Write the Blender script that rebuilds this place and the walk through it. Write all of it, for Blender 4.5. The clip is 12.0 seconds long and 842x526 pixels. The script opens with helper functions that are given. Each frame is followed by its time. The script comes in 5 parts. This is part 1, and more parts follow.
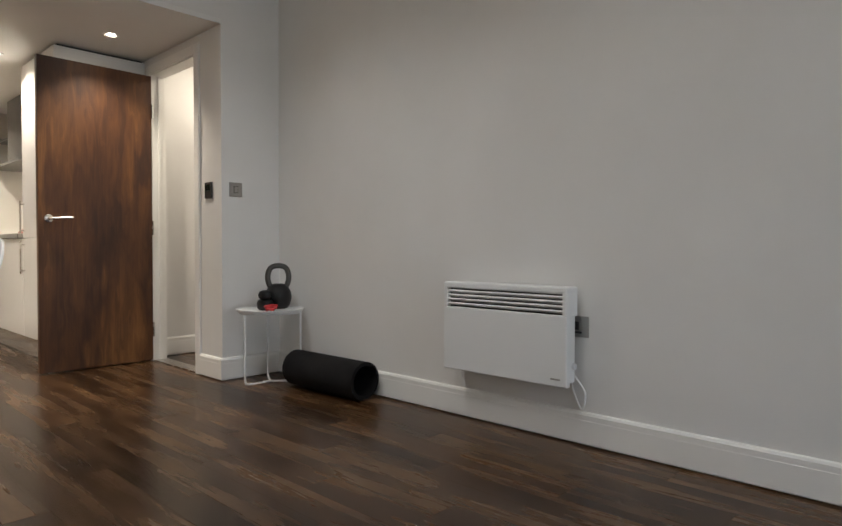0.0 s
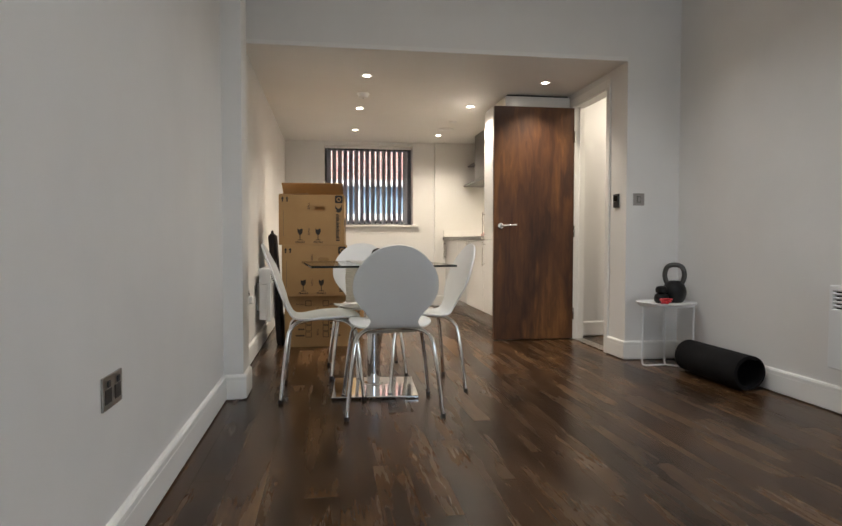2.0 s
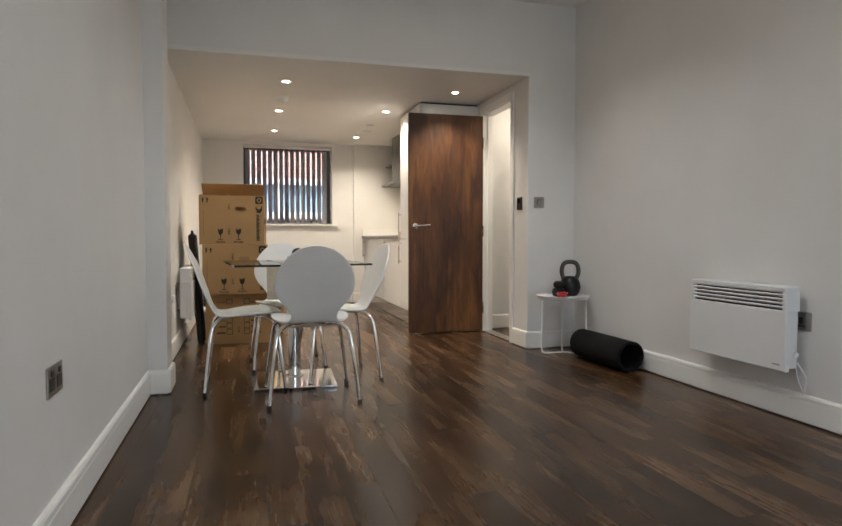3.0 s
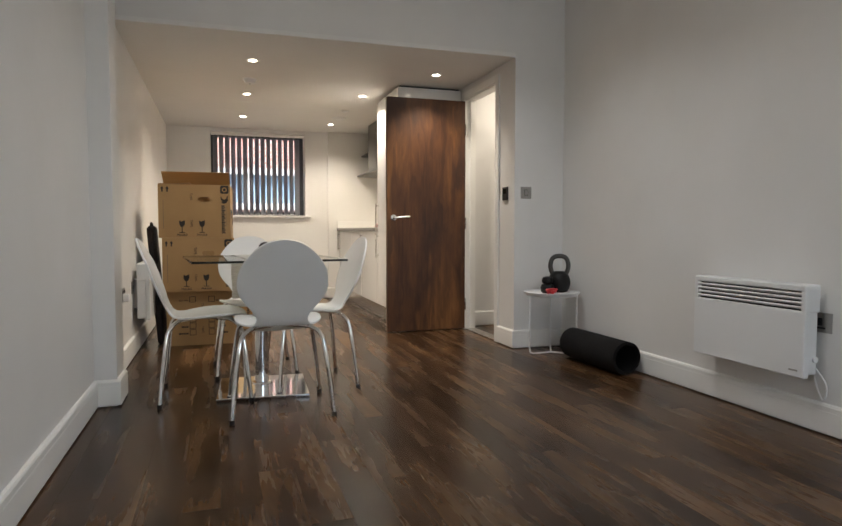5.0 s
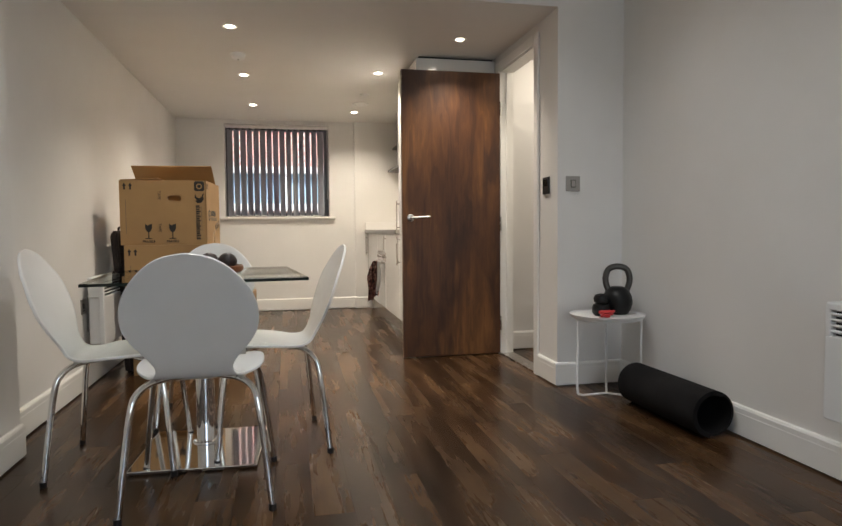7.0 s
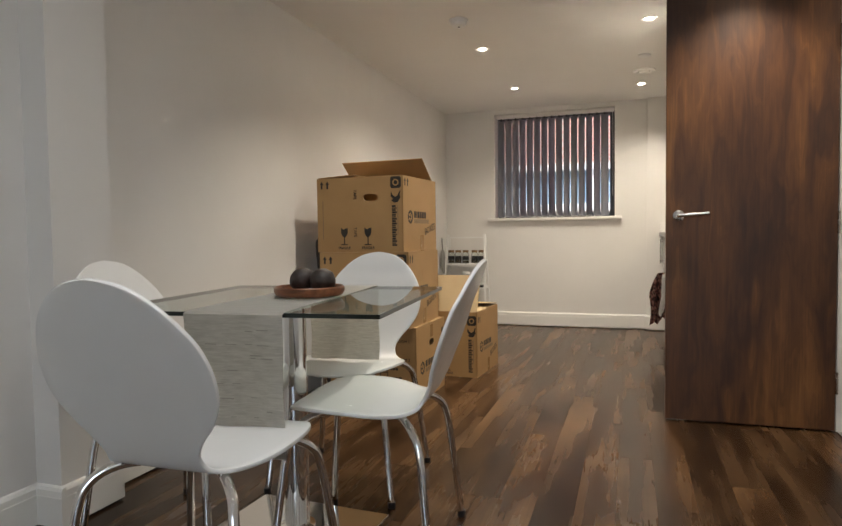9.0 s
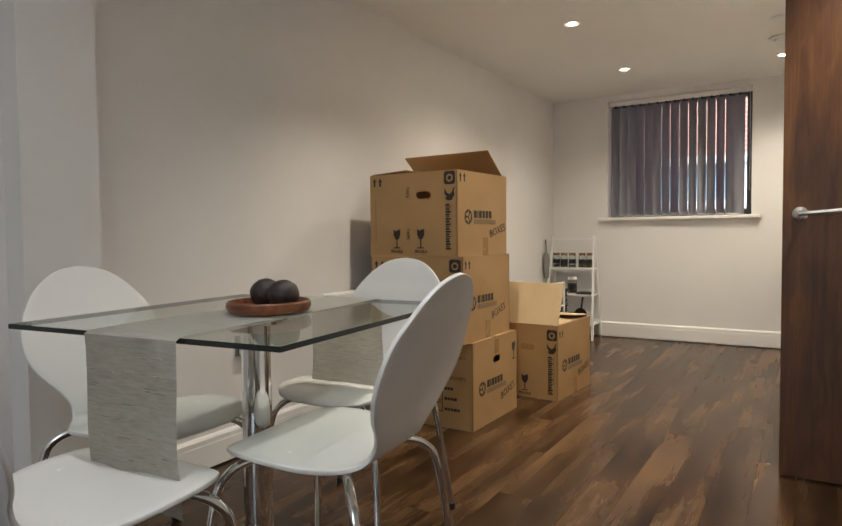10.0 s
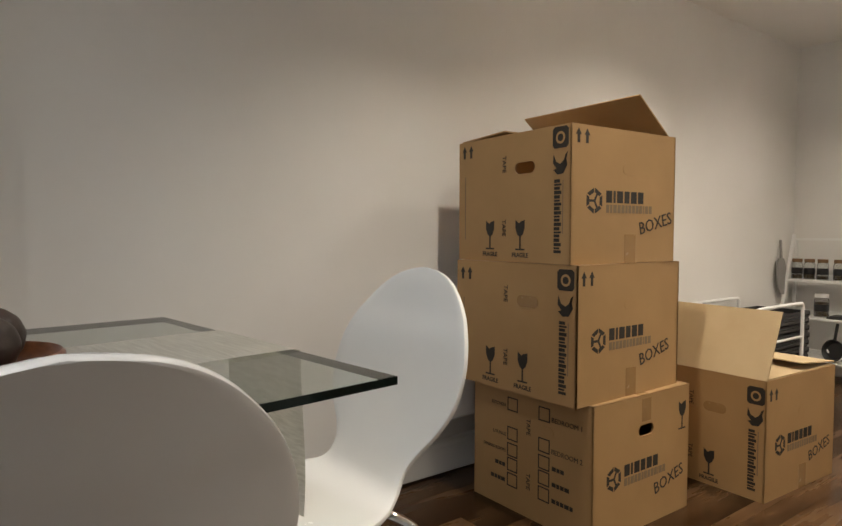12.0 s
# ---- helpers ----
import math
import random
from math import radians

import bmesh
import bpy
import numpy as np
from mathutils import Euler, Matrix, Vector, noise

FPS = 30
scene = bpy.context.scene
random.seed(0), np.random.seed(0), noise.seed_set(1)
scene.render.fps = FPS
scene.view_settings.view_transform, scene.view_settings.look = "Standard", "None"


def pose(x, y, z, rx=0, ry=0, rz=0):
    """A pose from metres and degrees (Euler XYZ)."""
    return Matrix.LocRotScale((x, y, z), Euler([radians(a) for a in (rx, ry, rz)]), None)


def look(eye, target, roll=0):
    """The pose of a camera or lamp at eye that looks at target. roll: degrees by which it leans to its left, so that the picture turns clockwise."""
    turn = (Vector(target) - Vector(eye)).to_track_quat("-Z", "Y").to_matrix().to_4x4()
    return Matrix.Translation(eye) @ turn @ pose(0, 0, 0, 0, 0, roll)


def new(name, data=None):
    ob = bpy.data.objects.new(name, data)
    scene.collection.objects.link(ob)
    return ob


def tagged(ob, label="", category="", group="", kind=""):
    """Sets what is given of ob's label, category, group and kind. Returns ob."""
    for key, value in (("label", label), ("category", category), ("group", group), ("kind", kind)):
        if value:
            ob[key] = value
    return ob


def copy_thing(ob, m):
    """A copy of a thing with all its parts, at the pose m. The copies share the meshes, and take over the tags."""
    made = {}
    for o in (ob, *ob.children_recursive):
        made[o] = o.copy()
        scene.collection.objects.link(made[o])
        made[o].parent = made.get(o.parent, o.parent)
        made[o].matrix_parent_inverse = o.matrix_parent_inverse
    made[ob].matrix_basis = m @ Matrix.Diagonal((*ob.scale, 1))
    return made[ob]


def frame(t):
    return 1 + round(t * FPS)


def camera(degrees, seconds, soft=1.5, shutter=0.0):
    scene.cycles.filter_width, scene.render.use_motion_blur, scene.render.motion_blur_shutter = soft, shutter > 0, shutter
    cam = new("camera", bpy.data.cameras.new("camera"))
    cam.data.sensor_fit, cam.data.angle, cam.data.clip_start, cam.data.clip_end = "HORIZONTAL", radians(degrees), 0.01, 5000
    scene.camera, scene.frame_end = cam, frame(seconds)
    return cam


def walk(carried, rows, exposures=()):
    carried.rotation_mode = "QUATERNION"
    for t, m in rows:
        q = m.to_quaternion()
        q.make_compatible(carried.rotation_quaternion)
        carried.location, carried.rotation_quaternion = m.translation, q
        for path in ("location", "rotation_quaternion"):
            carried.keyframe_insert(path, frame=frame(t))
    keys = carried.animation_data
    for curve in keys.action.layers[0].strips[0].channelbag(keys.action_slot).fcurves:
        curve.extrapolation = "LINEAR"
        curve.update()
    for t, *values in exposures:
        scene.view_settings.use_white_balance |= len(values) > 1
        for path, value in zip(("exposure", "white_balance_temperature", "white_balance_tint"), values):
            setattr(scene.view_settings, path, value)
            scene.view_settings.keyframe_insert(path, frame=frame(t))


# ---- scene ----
cam = camera(68.0, 12.0)
PATH = [
    (0, (-1.925, -3.515, 0.813), (-0.477, -2.136, 0.767), 0.1),
    (0.5, (-2.034, -3.682, 0.896), (-1.093, -1.919, 0.821), 0.1),
    (1, (-2.107, -3.897, 0.887), (-1.304, -2.067, 0.817), 0.2),
    (1.5, (-2.155, -4.084, 0.869), (-1.774, -2.122, 0.798), 0.1),
    (2, (-2.149, -4.299, 0.872), (-1.857, -2.322, 0.801), 0.1),
    (2.5, (-2.17, -4.506, 0.877), (-1.702, -2.563, 0.804), 0.1),
    (3, (-2.173, -4.592, 0.889), (-1.635, -2.668, 0.81), -0.0),
    (3.2, (-2.177, -4.608, 0.896), (-1.587, -2.699, 0.813), 0.1),
    (5, (-2.106, -4.254, 0.895), (-1.494, -2.353, 0.79), -0.0),
    (5.5, (-1.976, -4.046, 0.876), (-1.382, -2.139, 0.774), -0.2),
    (6, (-1.857, -3.816, 0.904), (-1.28, -1.904, 0.794), -0.3),
    (6.5, (-1.718, -3.615, 0.895), (-1.161, -1.697, 0.793), -0.2),
    (7, (-1.529, -3.366, 0.918), (-1.111, -1.413, 0.812), -0.5),
    (7.5, (-1.37, -3.065, 0.916), (-1.209, -1.074, 0.815), -0.6),
    (7.7, (-1.322, -2.968, 0.929), (-1.228, -0.972, 0.829), -0.6),
    (9.3, (-0.83, -2.146, 0.925), (-1.553, -0.283, 0.833), -0.5),
    (9.5, (-0.801, -2.06, 0.928), (-1.556, -0.211, 0.833), -0.3),
    (10, (-0.65, -1.741, 0.935), (-1.7, -0.041, 0.849), -0.6),
    (10.5, (-0.602, -1.429, 0.904), (-1.888, 0.101, 0.821), -0.5),
    (11, (-0.712, -1.184, 0.911), (-2.21, 0.139, 0.833), -0.6),
    (11.5, (-0.79, -0.903, 0.922), (-2.391, 0.293, 0.831), -0.0),
    (12, (-0.868, -0.61, 0.927), (-2.455, 0.603, 0.833), 0.1),
]
walk(cam, [(t, look(eye, target, roll)) for t, eye, target, roll in PATH], exposures=[(0.0, 1.84), (1.0, 1.84), (2.5, 1.93), (3.2, 1.93), (5.5, 1.83), (7.5, 1.81), (9.3, 1.72), (11.0, 1.68), (12.0, 1.64)])

# ---- world, sun, large lights ----
world = bpy.data.worlds.new("world")
scene.world = world
world.use_nodes = True
wn = world.node_tree
sky = wn.nodes.new("ShaderNodeTexSky")
sky.sky_type, sky.sun_disc = "NISHITA", False
sky.sun_elevation, sky.sun_rotation = radians(42), radians(123)
wn.nodes["Background"].inputs["Strength"].default_value = 0.15
wn.links.new(sky.outputs["Color"], wn.nodes["Background"].inputs["Color"])


def lamp(name, kind, m, energy, colour, **values):
    data = bpy.data.lights.new(name, kind)
    data.energy, data.color = energy, colour
    for key, value in values.items():
        if key == "size":
            data.size = value
        elif key == "size_y":
            data.size_y = value
        elif key == "shape":
            data.shape = value
        elif key == "angle":
            data.angle = value
        elif key == "spread":
            data.spread = value
        elif key == "cone":
            data.spot_size, data.spot_blend = radians(value), 1.0
        elif key == "radius":
            data.shadow_soft_size = value
    ob = new(name, data)
    ob.matrix_basis = m
    return ob


# hazy day outside: a wide, soft sun on the building opposite
lamp("sun", "SUN", look((14, -9, 15), (0, 0, 0)), 4.2, (1.0, 0.96, 0.9), angle=radians(12))
# daylight from the living room's window behind the walk
lamp("window_daylight", "AREA", look((-0.70, -6.28, 1.5), (-0.70, 0, 1.3)), 4.5, (0.82, 0.91, 1.0), shape="RECTANGLE", size=1.8, size_y=1.7)
# ceiling light of the living room
LIVING_SPOTS = [(-0.70, -0.90, 14.5, 122), (-1.66, -0.90, 7.5, 115), (-0.70, -2.45, 2.5, 130), (-1.25, -2.05, 11.0, 145), (-1.75, -3.90, 5.0, 150)]
for lx, ly, power, beam in LIVING_SPOTS:
    lamp("living_lamp", "SPOT", look((lx, ly, 2.735), (lx, ly, 0)), power, (1.0, 0.965, 0.91) if beam < 100 else (0.975, 0.98, 0.985), radius=0.03, cone=beam)
WARM = (1.0, 0.895, 0.74)
SPOTS = [(-1.849, 0.691), (-0.383, 0.690), (-1.843, 1.911), (-0.791, 1.672), (-1.837, 3.128), (-0.806, 3.358)]
for sx, sy in SPOTS:
    watts = (23.0 if sy < 2.5 else 13.0) if sx < -1.5 else (19.0 if sy > 1 else 18.0)
    lamp("downlight_lamp", "SPOT", look((sx, sy, 2.16), (sx, sy, 0)), watts, WARM, radius=0.025, cone=138 if sy > 1 else 116)
# unseen light added to brighten the hall behind the doorway
lamp("hall_fill_lamp", "AREA", look((0.62, 0.72, 2.28), (0.62, 0.72, 0)), 2.2, WARM, shape="DISK", size=0.08)
lamp("worktop_lamp", "AREA", look((-0.14, 2.55, 1.585), (-0.14, 2.55, 0)), 2.0, (1.0, 0.82, 0.60), shape="RECTANGLE", size=0.04, size_y=1.2)

# ---- materials ----


def material(name, base, rough=0.5, metal=0.0, **more):
    m = bpy.data.materials.new(name)
    m.use_nodes = True
    b = m.node_tree.nodes["Principled BSDF"]
    b.inputs["Base Color"].default_value = (*base, 1)
    b.inputs["Roughness"].default_value = rough
    b.inputs["Metallic"].default_value = metal
    for key, value in more.items():
        b.inputs[key].default_value = value
    return m


def node(m, kind, **values):
    n = m.node_tree.nodes.new(kind)
    for key, value in values.items():
        n.inputs[key].default_value = value
    return n


def link(m, a, b):
    m.node_tree.links.new(a, b)


def shader(m):
    return m.node_tree.nodes["Principled BSDF"]


def coords(m, scale=(1, 1, 1), per_object=False):
    tc, mp = node(m, "ShaderNodeTexCoord"), node(m, "ShaderNodeMapping")
    mp.inputs["Scale"].default_value = scale
    link(m, tc.outputs["Object"], mp.inputs["Vector"])
    if per_object:
        info, mul, comb = node(m, "ShaderNodeObjectInfo"), node(m, "ShaderNodeMath"), node(m, "ShaderNodeCombineXYZ")
        mul.operation = "MULTIPLY"
        mul.inputs[1].default_value = 37.0
        link(m, info.outputs["Random"], mul.inputs[0])
        for axis in ("X", "Y", "Z"):
            link(m, mul.outputs[0], comb.inputs[axis])
        link(m, comb.outputs[0], mp.inputs["Location"])
    return mp.outputs["Vector"]


def ramp(m, fac, stops):
    r = node(m, "ShaderNodeValToRGB")
    e = r.color_ramp.elements
    while len(e) < len(stops):
        e.new(0.5)
    for i, (p, c) in enumerate(stops):
        e[i].position, e[i].color = p, (*c, 1)
    link(m, fac, r.inputs["Fac"])
    return r.outputs["Color"]


def noise_fac(m, vec, scale, detail=4.0, rough=0.55):
    n = node(m, "ShaderNodeTexNoise", Scale=scale, Detail=detail, Roughness=rough)
    link(m, vec, n.inputs["Vector"])
    return n.outputs["Fac"]


def relief(m, height, strength, distance=0.002):
    b = node(m, "ShaderNodeBump", Strength=strength, Distance=distance)
    link(m, height, b.inputs["Height"])
    link(m, b.outputs["Normal"], shader(m).inputs["Normal"])


def painted(name, a, b, rough, scale=2.0, bump=0.15, grain=220.0, **more):
    """Paint with slow patches of two near tones and a fine roller grain."""
    m = material(name, a, rough, **more)
    v = coords(m)
    link(m, ramp(m, noise_fac(m, v, scale, 6), [(0.3, a), (0.7, b)]), shader(m).inputs["Base Color"])
    relief(m, noise_fac(m, v, grain, 3), bump, 0.0008)
    rr = node(m, "ShaderNodeMapRange")
    rr.inputs["To Min"].default_value, rr.inputs["To Max"].default_value = rough - 0.05, rough + 0.06
    link(m, noise_fac(m, v, scale * 5, 3), rr.inputs["Value"])
    link(m, rr.outputs[0], shader(m).inputs["Roughness"])
    return m


def smeared(name, base, rough, metal=1.0, spread=0.08, scale=14.0):
    m = material(name, base, rough, metal)
    rr = node(m, "ShaderNodeMapRange")
    rr.inputs["To Min"].default_value, rr.inputs["To Max"].default_value = max(0.02, rough - spread), rough + spread
    link(m, noise_fac(m, coords(m), scale, 5), rr.inputs["Value"])
    link(m, rr.outputs[0], shader(m).inputs["Roughness"])
    return m


WALL = painted("wall_paint", (0.735, 0.72, 0.695), (0.775, 0.76, 0.74), 0.62)
CEIL = painted("ceiling_paint", (0.79, 0.775, 0.75), (0.82, 0.805, 0.78), 0.7)
GLOSSW = painted("gloss_white_paint", (0.80, 0.785, 0.75), (0.83, 0.82, 0.79), 0.42, bump=0.02)
UNIT = painted("gloss_white_laminate", (0.80, 0.79, 0.77), (0.82, 0.81, 0.79), 0.13, bump=0.01)
HEATW = painted("white_enamel", (0.76, 0.765, 0.76), (0.79, 0.79, 0.785), 0.36, bump=0.02)
CHAIRW = painted("white_lacquer", (0.80, 0.80, 0.785), (0.83, 0.83, 0.815), 0.24, scale=4, bump=0.015)
METALW = painted("white_powder_coat", (0.80, 0.80, 0.79), (0.83, 0.83, 0.82), 0.38, bump=0.03)
CHROME = smeared("chrome", (0.80, 0.79, 0.77), 0.06, spread=0.04)
STEEL = smeared("brushed_steel", (0.40, 0.385, 0.365), 0.34)
SATIN = smeared("satin_steel", (0.62, 0.60, 0.57), 0.26)
DARKBOX = material("dark_interior", (0.015, 0.015, 0.016), 0.7)
BLACKP = painted("black_plastic", (0.012, 0.012, 0.013), (0.02, 0.02, 0.021), 0.4, bump=0.1)
IRON = painted("black_cast_iron", (0.004, 0.004, 0.0043), (0.009, 0.009, 0.0093), 0.36, scale=30, bump=0.4, grain=400, **{"Specular IOR Level": 0.3})
WORNIRON = smeared("worn_iron", (0.10, 0.095, 0.09), 0.3)
GREYTOOL = painted("grey_utensil", (0.22, 0.21, 0.20), (0.28, 0.27, 0.26), 0.5)
DARKEDGE = smeared("worktop_edge_metal", (0.16, 0.155, 0.15), 0.3, metal=0.6)
FOAM = painted("black_foam", (0.010, 0.0095, 0.0098), (0.017, 0.0162, 0.0165), 0.95, scale=8, bump=0.6, grain=300, **{"Specular IOR Level": 0.15})
RED = painted("red_vinyl", (0.50, 0.025, 0.03), (0.62, 0.04, 0.045), 0.42, scale=20)
GREYCAB = painted("grey_laminate", (0.10, 0.095, 0.09), (0.12, 0.115, 0.11), 0.3, bump=0.02)
STONE = painted("pale_worktop", (0.42, 0.40, 0.37), (0.66, 0.64, 0.60), 0.25, scale=90, bump=0.02)
PLINTH = smeared("plinth_foil", (0.55, 0.52, 0.48), 0.22, metal=0.7)
FRAMEG = painted("grey_window_frame", (0.10, 0.105, 0.115), (0.12, 0.125, 0.135), 0.4)
DARKBAG = painted("dark_brown_nylon", (0.018, 0.013, 0.012), (0.035, 0.025, 0.022), 0.75, scale=12, bump=0.5, grain=600)
INK = material("black_print", (0.022, 0.018, 0.014), 0.65)
STITCH = material("brown_thread", (0.36, 0.335, 0.295), 0.8)
INKLIGHT = material("pale_print", (0.20, 0.145, 0.085), 0.65)
LID = painted("cork_lid", (0.16, 0.09, 0.04), (0.24, 0.14, 0.07), 0.7, scale=60)
LEAF = painted("leaf", (0.04, 0.09, 0.03), (0.07, 0.14, 0.05), 0.5, scale=40)
PINK = painted("pink_cloth", (0.55, 0.25, 0.24), (0.68, 0.40, 0.36), 0.8, scale=50)
BULB = material("lamp_glass", (1, 1, 1), 0.3)
shader(BULB).inputs["Emission Color"].default_value = (1.0, 0.86, 0.68, 1)
shader(BULB).inputs["Emission Strength"].default_value = 14.0
SPICE = painted("jar_contents", (0.05, 0.035, 0.02), (0.16, 0.12, 0.06), 0.8, scale=60)


def glass(name, tint, rough=0.0):
    return material(name, tint, rough, 0.0, **{"Transmission Weight": 1.0, "IOR": 1.5})


PANE = glass("window_glass", (0.97, 0.99, 0.985))


def thin_glass():
    """Clear table glass: tinted see-through body, mirror gloss that grows at grazing angles."""
    m = material("table_glass", (1, 1, 1), 0.0)
    clear = node(m, "ShaderNodeBsdfTransparent", Color=(0.80, 0.845, 0.82, 1))
    shine = node(m, "ShaderNodeBsdfGlossy", Roughness=0.01)
    fres, mx = node(m, "ShaderNodeFresnel", IOR=1.5), node(m, "ShaderNodeMixShader")
    link(m, fres.outputs[0], mx.inputs[0])
    link(m, clear.outputs[0], mx.inputs[1])
    link(m, shine.outputs[0], mx.inputs[2])
    link(m, mx.outputs[0], m.node_tree.nodes["Material Output"].inputs["Surface"])
    return m


TABLEGLASS = thin_glass()
CLEAR = material("clear_body", (1, 1, 1), 0.0)
cl = node(CLEAR, "ShaderNodeBsdfTransparent", Color=(0.90, 0.935, 0.92, 1))
link(CLEAR, cl.outputs[0], CLEAR.node_tree.nodes["Material Output"].inputs["Surface"])
JARGLASS = glass("jar_glass", (0.93, 0.95, 0.94), 0.02)
GLASSEDGE = material("polished_glass_edge", (0.006, 0.014, 0.012), 0.08)


def veneer():
    """Dark walnut veneer, crown-cut figure running up the door."""
    m = material("walnut_veneer", (0.1, 0.04, 0.02), 0.46)
    v = coords(m, (3.4, 3.4, 0.62))
    warp = noise_fac(m, v, 1.6, 3)
    vec = node(m, "ShaderNodeVectorMath")
    vec.operation = "MULTIPLY_ADD"
    link(m, warp, vec.inputs[0])
    vec.inputs[1].default_value = (1.7, 1.7, 0.9)
    link(m, v, vec.inputs[2])
    big = noise_fac(m, vec.outputs[0], 1.1, 5, 0.6)
    fine = noise_fac(m, coords(m, (160, 160, 2.4)), 1.0, 6, 0.7)
    mix = node(m, "ShaderNodeMix")
    mix.inputs["Factor"].default_value = 0.16
    link(m, big, mix.inputs["A"])
    link(m, fine, mix.inputs["B"])
    link(m, ramp(m, mix.outputs["Result"], [(0.33, (0.017, 0.0056, 0.0024)), (0.45, (0.050, 0.0168, 0.0052)), (0.55, (0.098, 0.0365, 0.0096)), (0.67, (0.215, 0.094, 0.026))]), shader(m).inputs["Base Color"])
    relief(m, fine, 0.12, 0.0006)
    return m


def planks():
    """Rustic dark oak laminate: tone by board, long grain, dark knots and scraped pale streaks."""
    m = material("oak_laminate", (0.1, 0.06, 0.04), 0.3, **{"Specular IOR Level": 0.26})
    v = coords(m, (11.0, 1.2, 11.0), True)
    a = noise_fac(m, v, 1.3, 6, 0.58)
    b = noise_fac(m, coords(m, (110.0, 2.0, 110.0), True), 1.0, 5, 0.65)
    c = noise_fac(m, coords(m, (5.0, 2.0, 5.0), True), 1.3, 5, 0.55)
    mix = node(m, "ShaderNodeMix")
    mix.inputs["Factor"].default_value = 0.26
    link(m, a, mix.inputs["A"])
    link(m, b, mix.inputs["B"])
    mix2 = node(m, "ShaderNodeMix")
    mix2.inputs["Factor"].default_value = 0.48
    link(m, mix.outputs["Result"], mix2.inputs["A"])
    link(m, c, mix2.inputs["B"])
    col = ramp(m, mix2.outputs["Result"], [(0.34, (0.0130, 0.0066, 0.0034)), (0.46, (0.040, 0.0212, 0.0110)), (0.56, (0.078, 0.0440, 0.0232)), (0.70, (0.130, 0.077, 0.042))])
    info = node(m, "ShaderNodeObjectInfo")
    hsv = node(m, "ShaderNodeHueSaturation")
    rr = node(m, "ShaderNodeMapRange")
    rr.inputs["To Min"].default_value, rr.inputs["To Max"].default_value = 0.62, 1.40
    link(m, info.outputs["Random"], rr.inputs["Value"])
    link(m, rr.outputs[0], hsv.inputs["Value"])
    hsv.inputs["Saturation"].default_value = 1.10
    link(m, col, hsv.inputs["Color"])
    link(m, hsv.outputs[0], shader(m).inputs["Base Color"])
    r2 = node(m, "ShaderNodeMapRange")
    r2.inputs["To Min"].default_value, r2.inputs["To Max"].default_value = 0.19, 0.34
    link(m, a, r2.inputs["Value"])
    link(m, r2.outputs[0], shader(m).inputs["Roughness"])
    relief(m, b, 0.12, 0.0008)
    return m


def cardboard():
    m = material("brown_cardboard", (0.42, 0.27, 0.13), 0.62)
    v = coords(m)
    col = ramp(m, noise_fac(m, v, 3.0, 6), [(0.3, (0.345, 0.204, 0.084)), (0.7, (0.415, 0.253, 0.108))])
    link(m, col, shader(m).inputs["Base Color"])
    w = node(m, "ShaderNodeTexWave", Scale=60.0, Distortion=1.5, Detail=2.0)
    link(m, v, w.inputs["Vector"])
    mix = node(m, "ShaderNodeMix")
    mix.inputs["Factor"].default_value = 0.6
    link(m, w.outputs["Fac"], mix.inputs["A"])
    link(m, noise_fac(m, v, 160, 3), mix.inputs["B"])
    relief(m, mix.outputs["Result"], 0.18, 0.0008)
    return m


def runner_cloth():
    m = material("slub_woven_cloth", (0.5, 0.48, 0.44), 0.55, **{"Sheen Weight": 0.25, "Sheen Roughness": 0.4})
    a = noise_fac(m, coords(m, (14, 190, 190)), 1.0, 5, 0.7)
    link(m, ramp(m, a, [(0.30, (0.53, 0.505, 0.455)), (0.65, (0.73, 0.71, 0.655))]), shader(m).inputs["Base Color"])
    relief(m, a, 0.3, 0.0006)
    return m


def turned_wood():
    m = material("turned_red_wood", (0.2, 0.07, 0.03), 0.3)
    f = noise_fac(m, coords(m, (8, 50, 50)), 1.0, 5, 0.6)
    link(m, ramp(m, f, [(0.3, (0.09, 0.028, 0.011)), (0.7, (0.26, 0.095, 0.036))]), shader(m).inputs["Base Color"])
    return m


def nut_shell():
    m = material("dark_nut_shell", (0.02, 0.012, 0.01), 0.45)
    f = noise_fac(m, coords(m), 28, 6, 0.65)
    link(m, ramp(m, f, [(0.35, (0.012, 0.008, 0.007)), (0.7, (0.05, 0.032, 0.026))]), shader(m).inputs["Base Color"])
    relief(m, f, 0.4, 0.003)
    return m


def patterned_towel():
    m = material("floral_towel", (0.2, 0.1, 0.1), 0.85)
    f = noise_fac(m, coords(m), 34, 3, 0.5)
    link(m, ramp(m, f, [(0.40, (0.012, 0.008, 0.008)), (0.50, (0.16, 0.05, 0.045)), (0.58, (0.42, 0.26, 0.20)), (0.66, (0.05, 0.03, 0.03))]), shader(m).inputs["Base Color"])
    return m


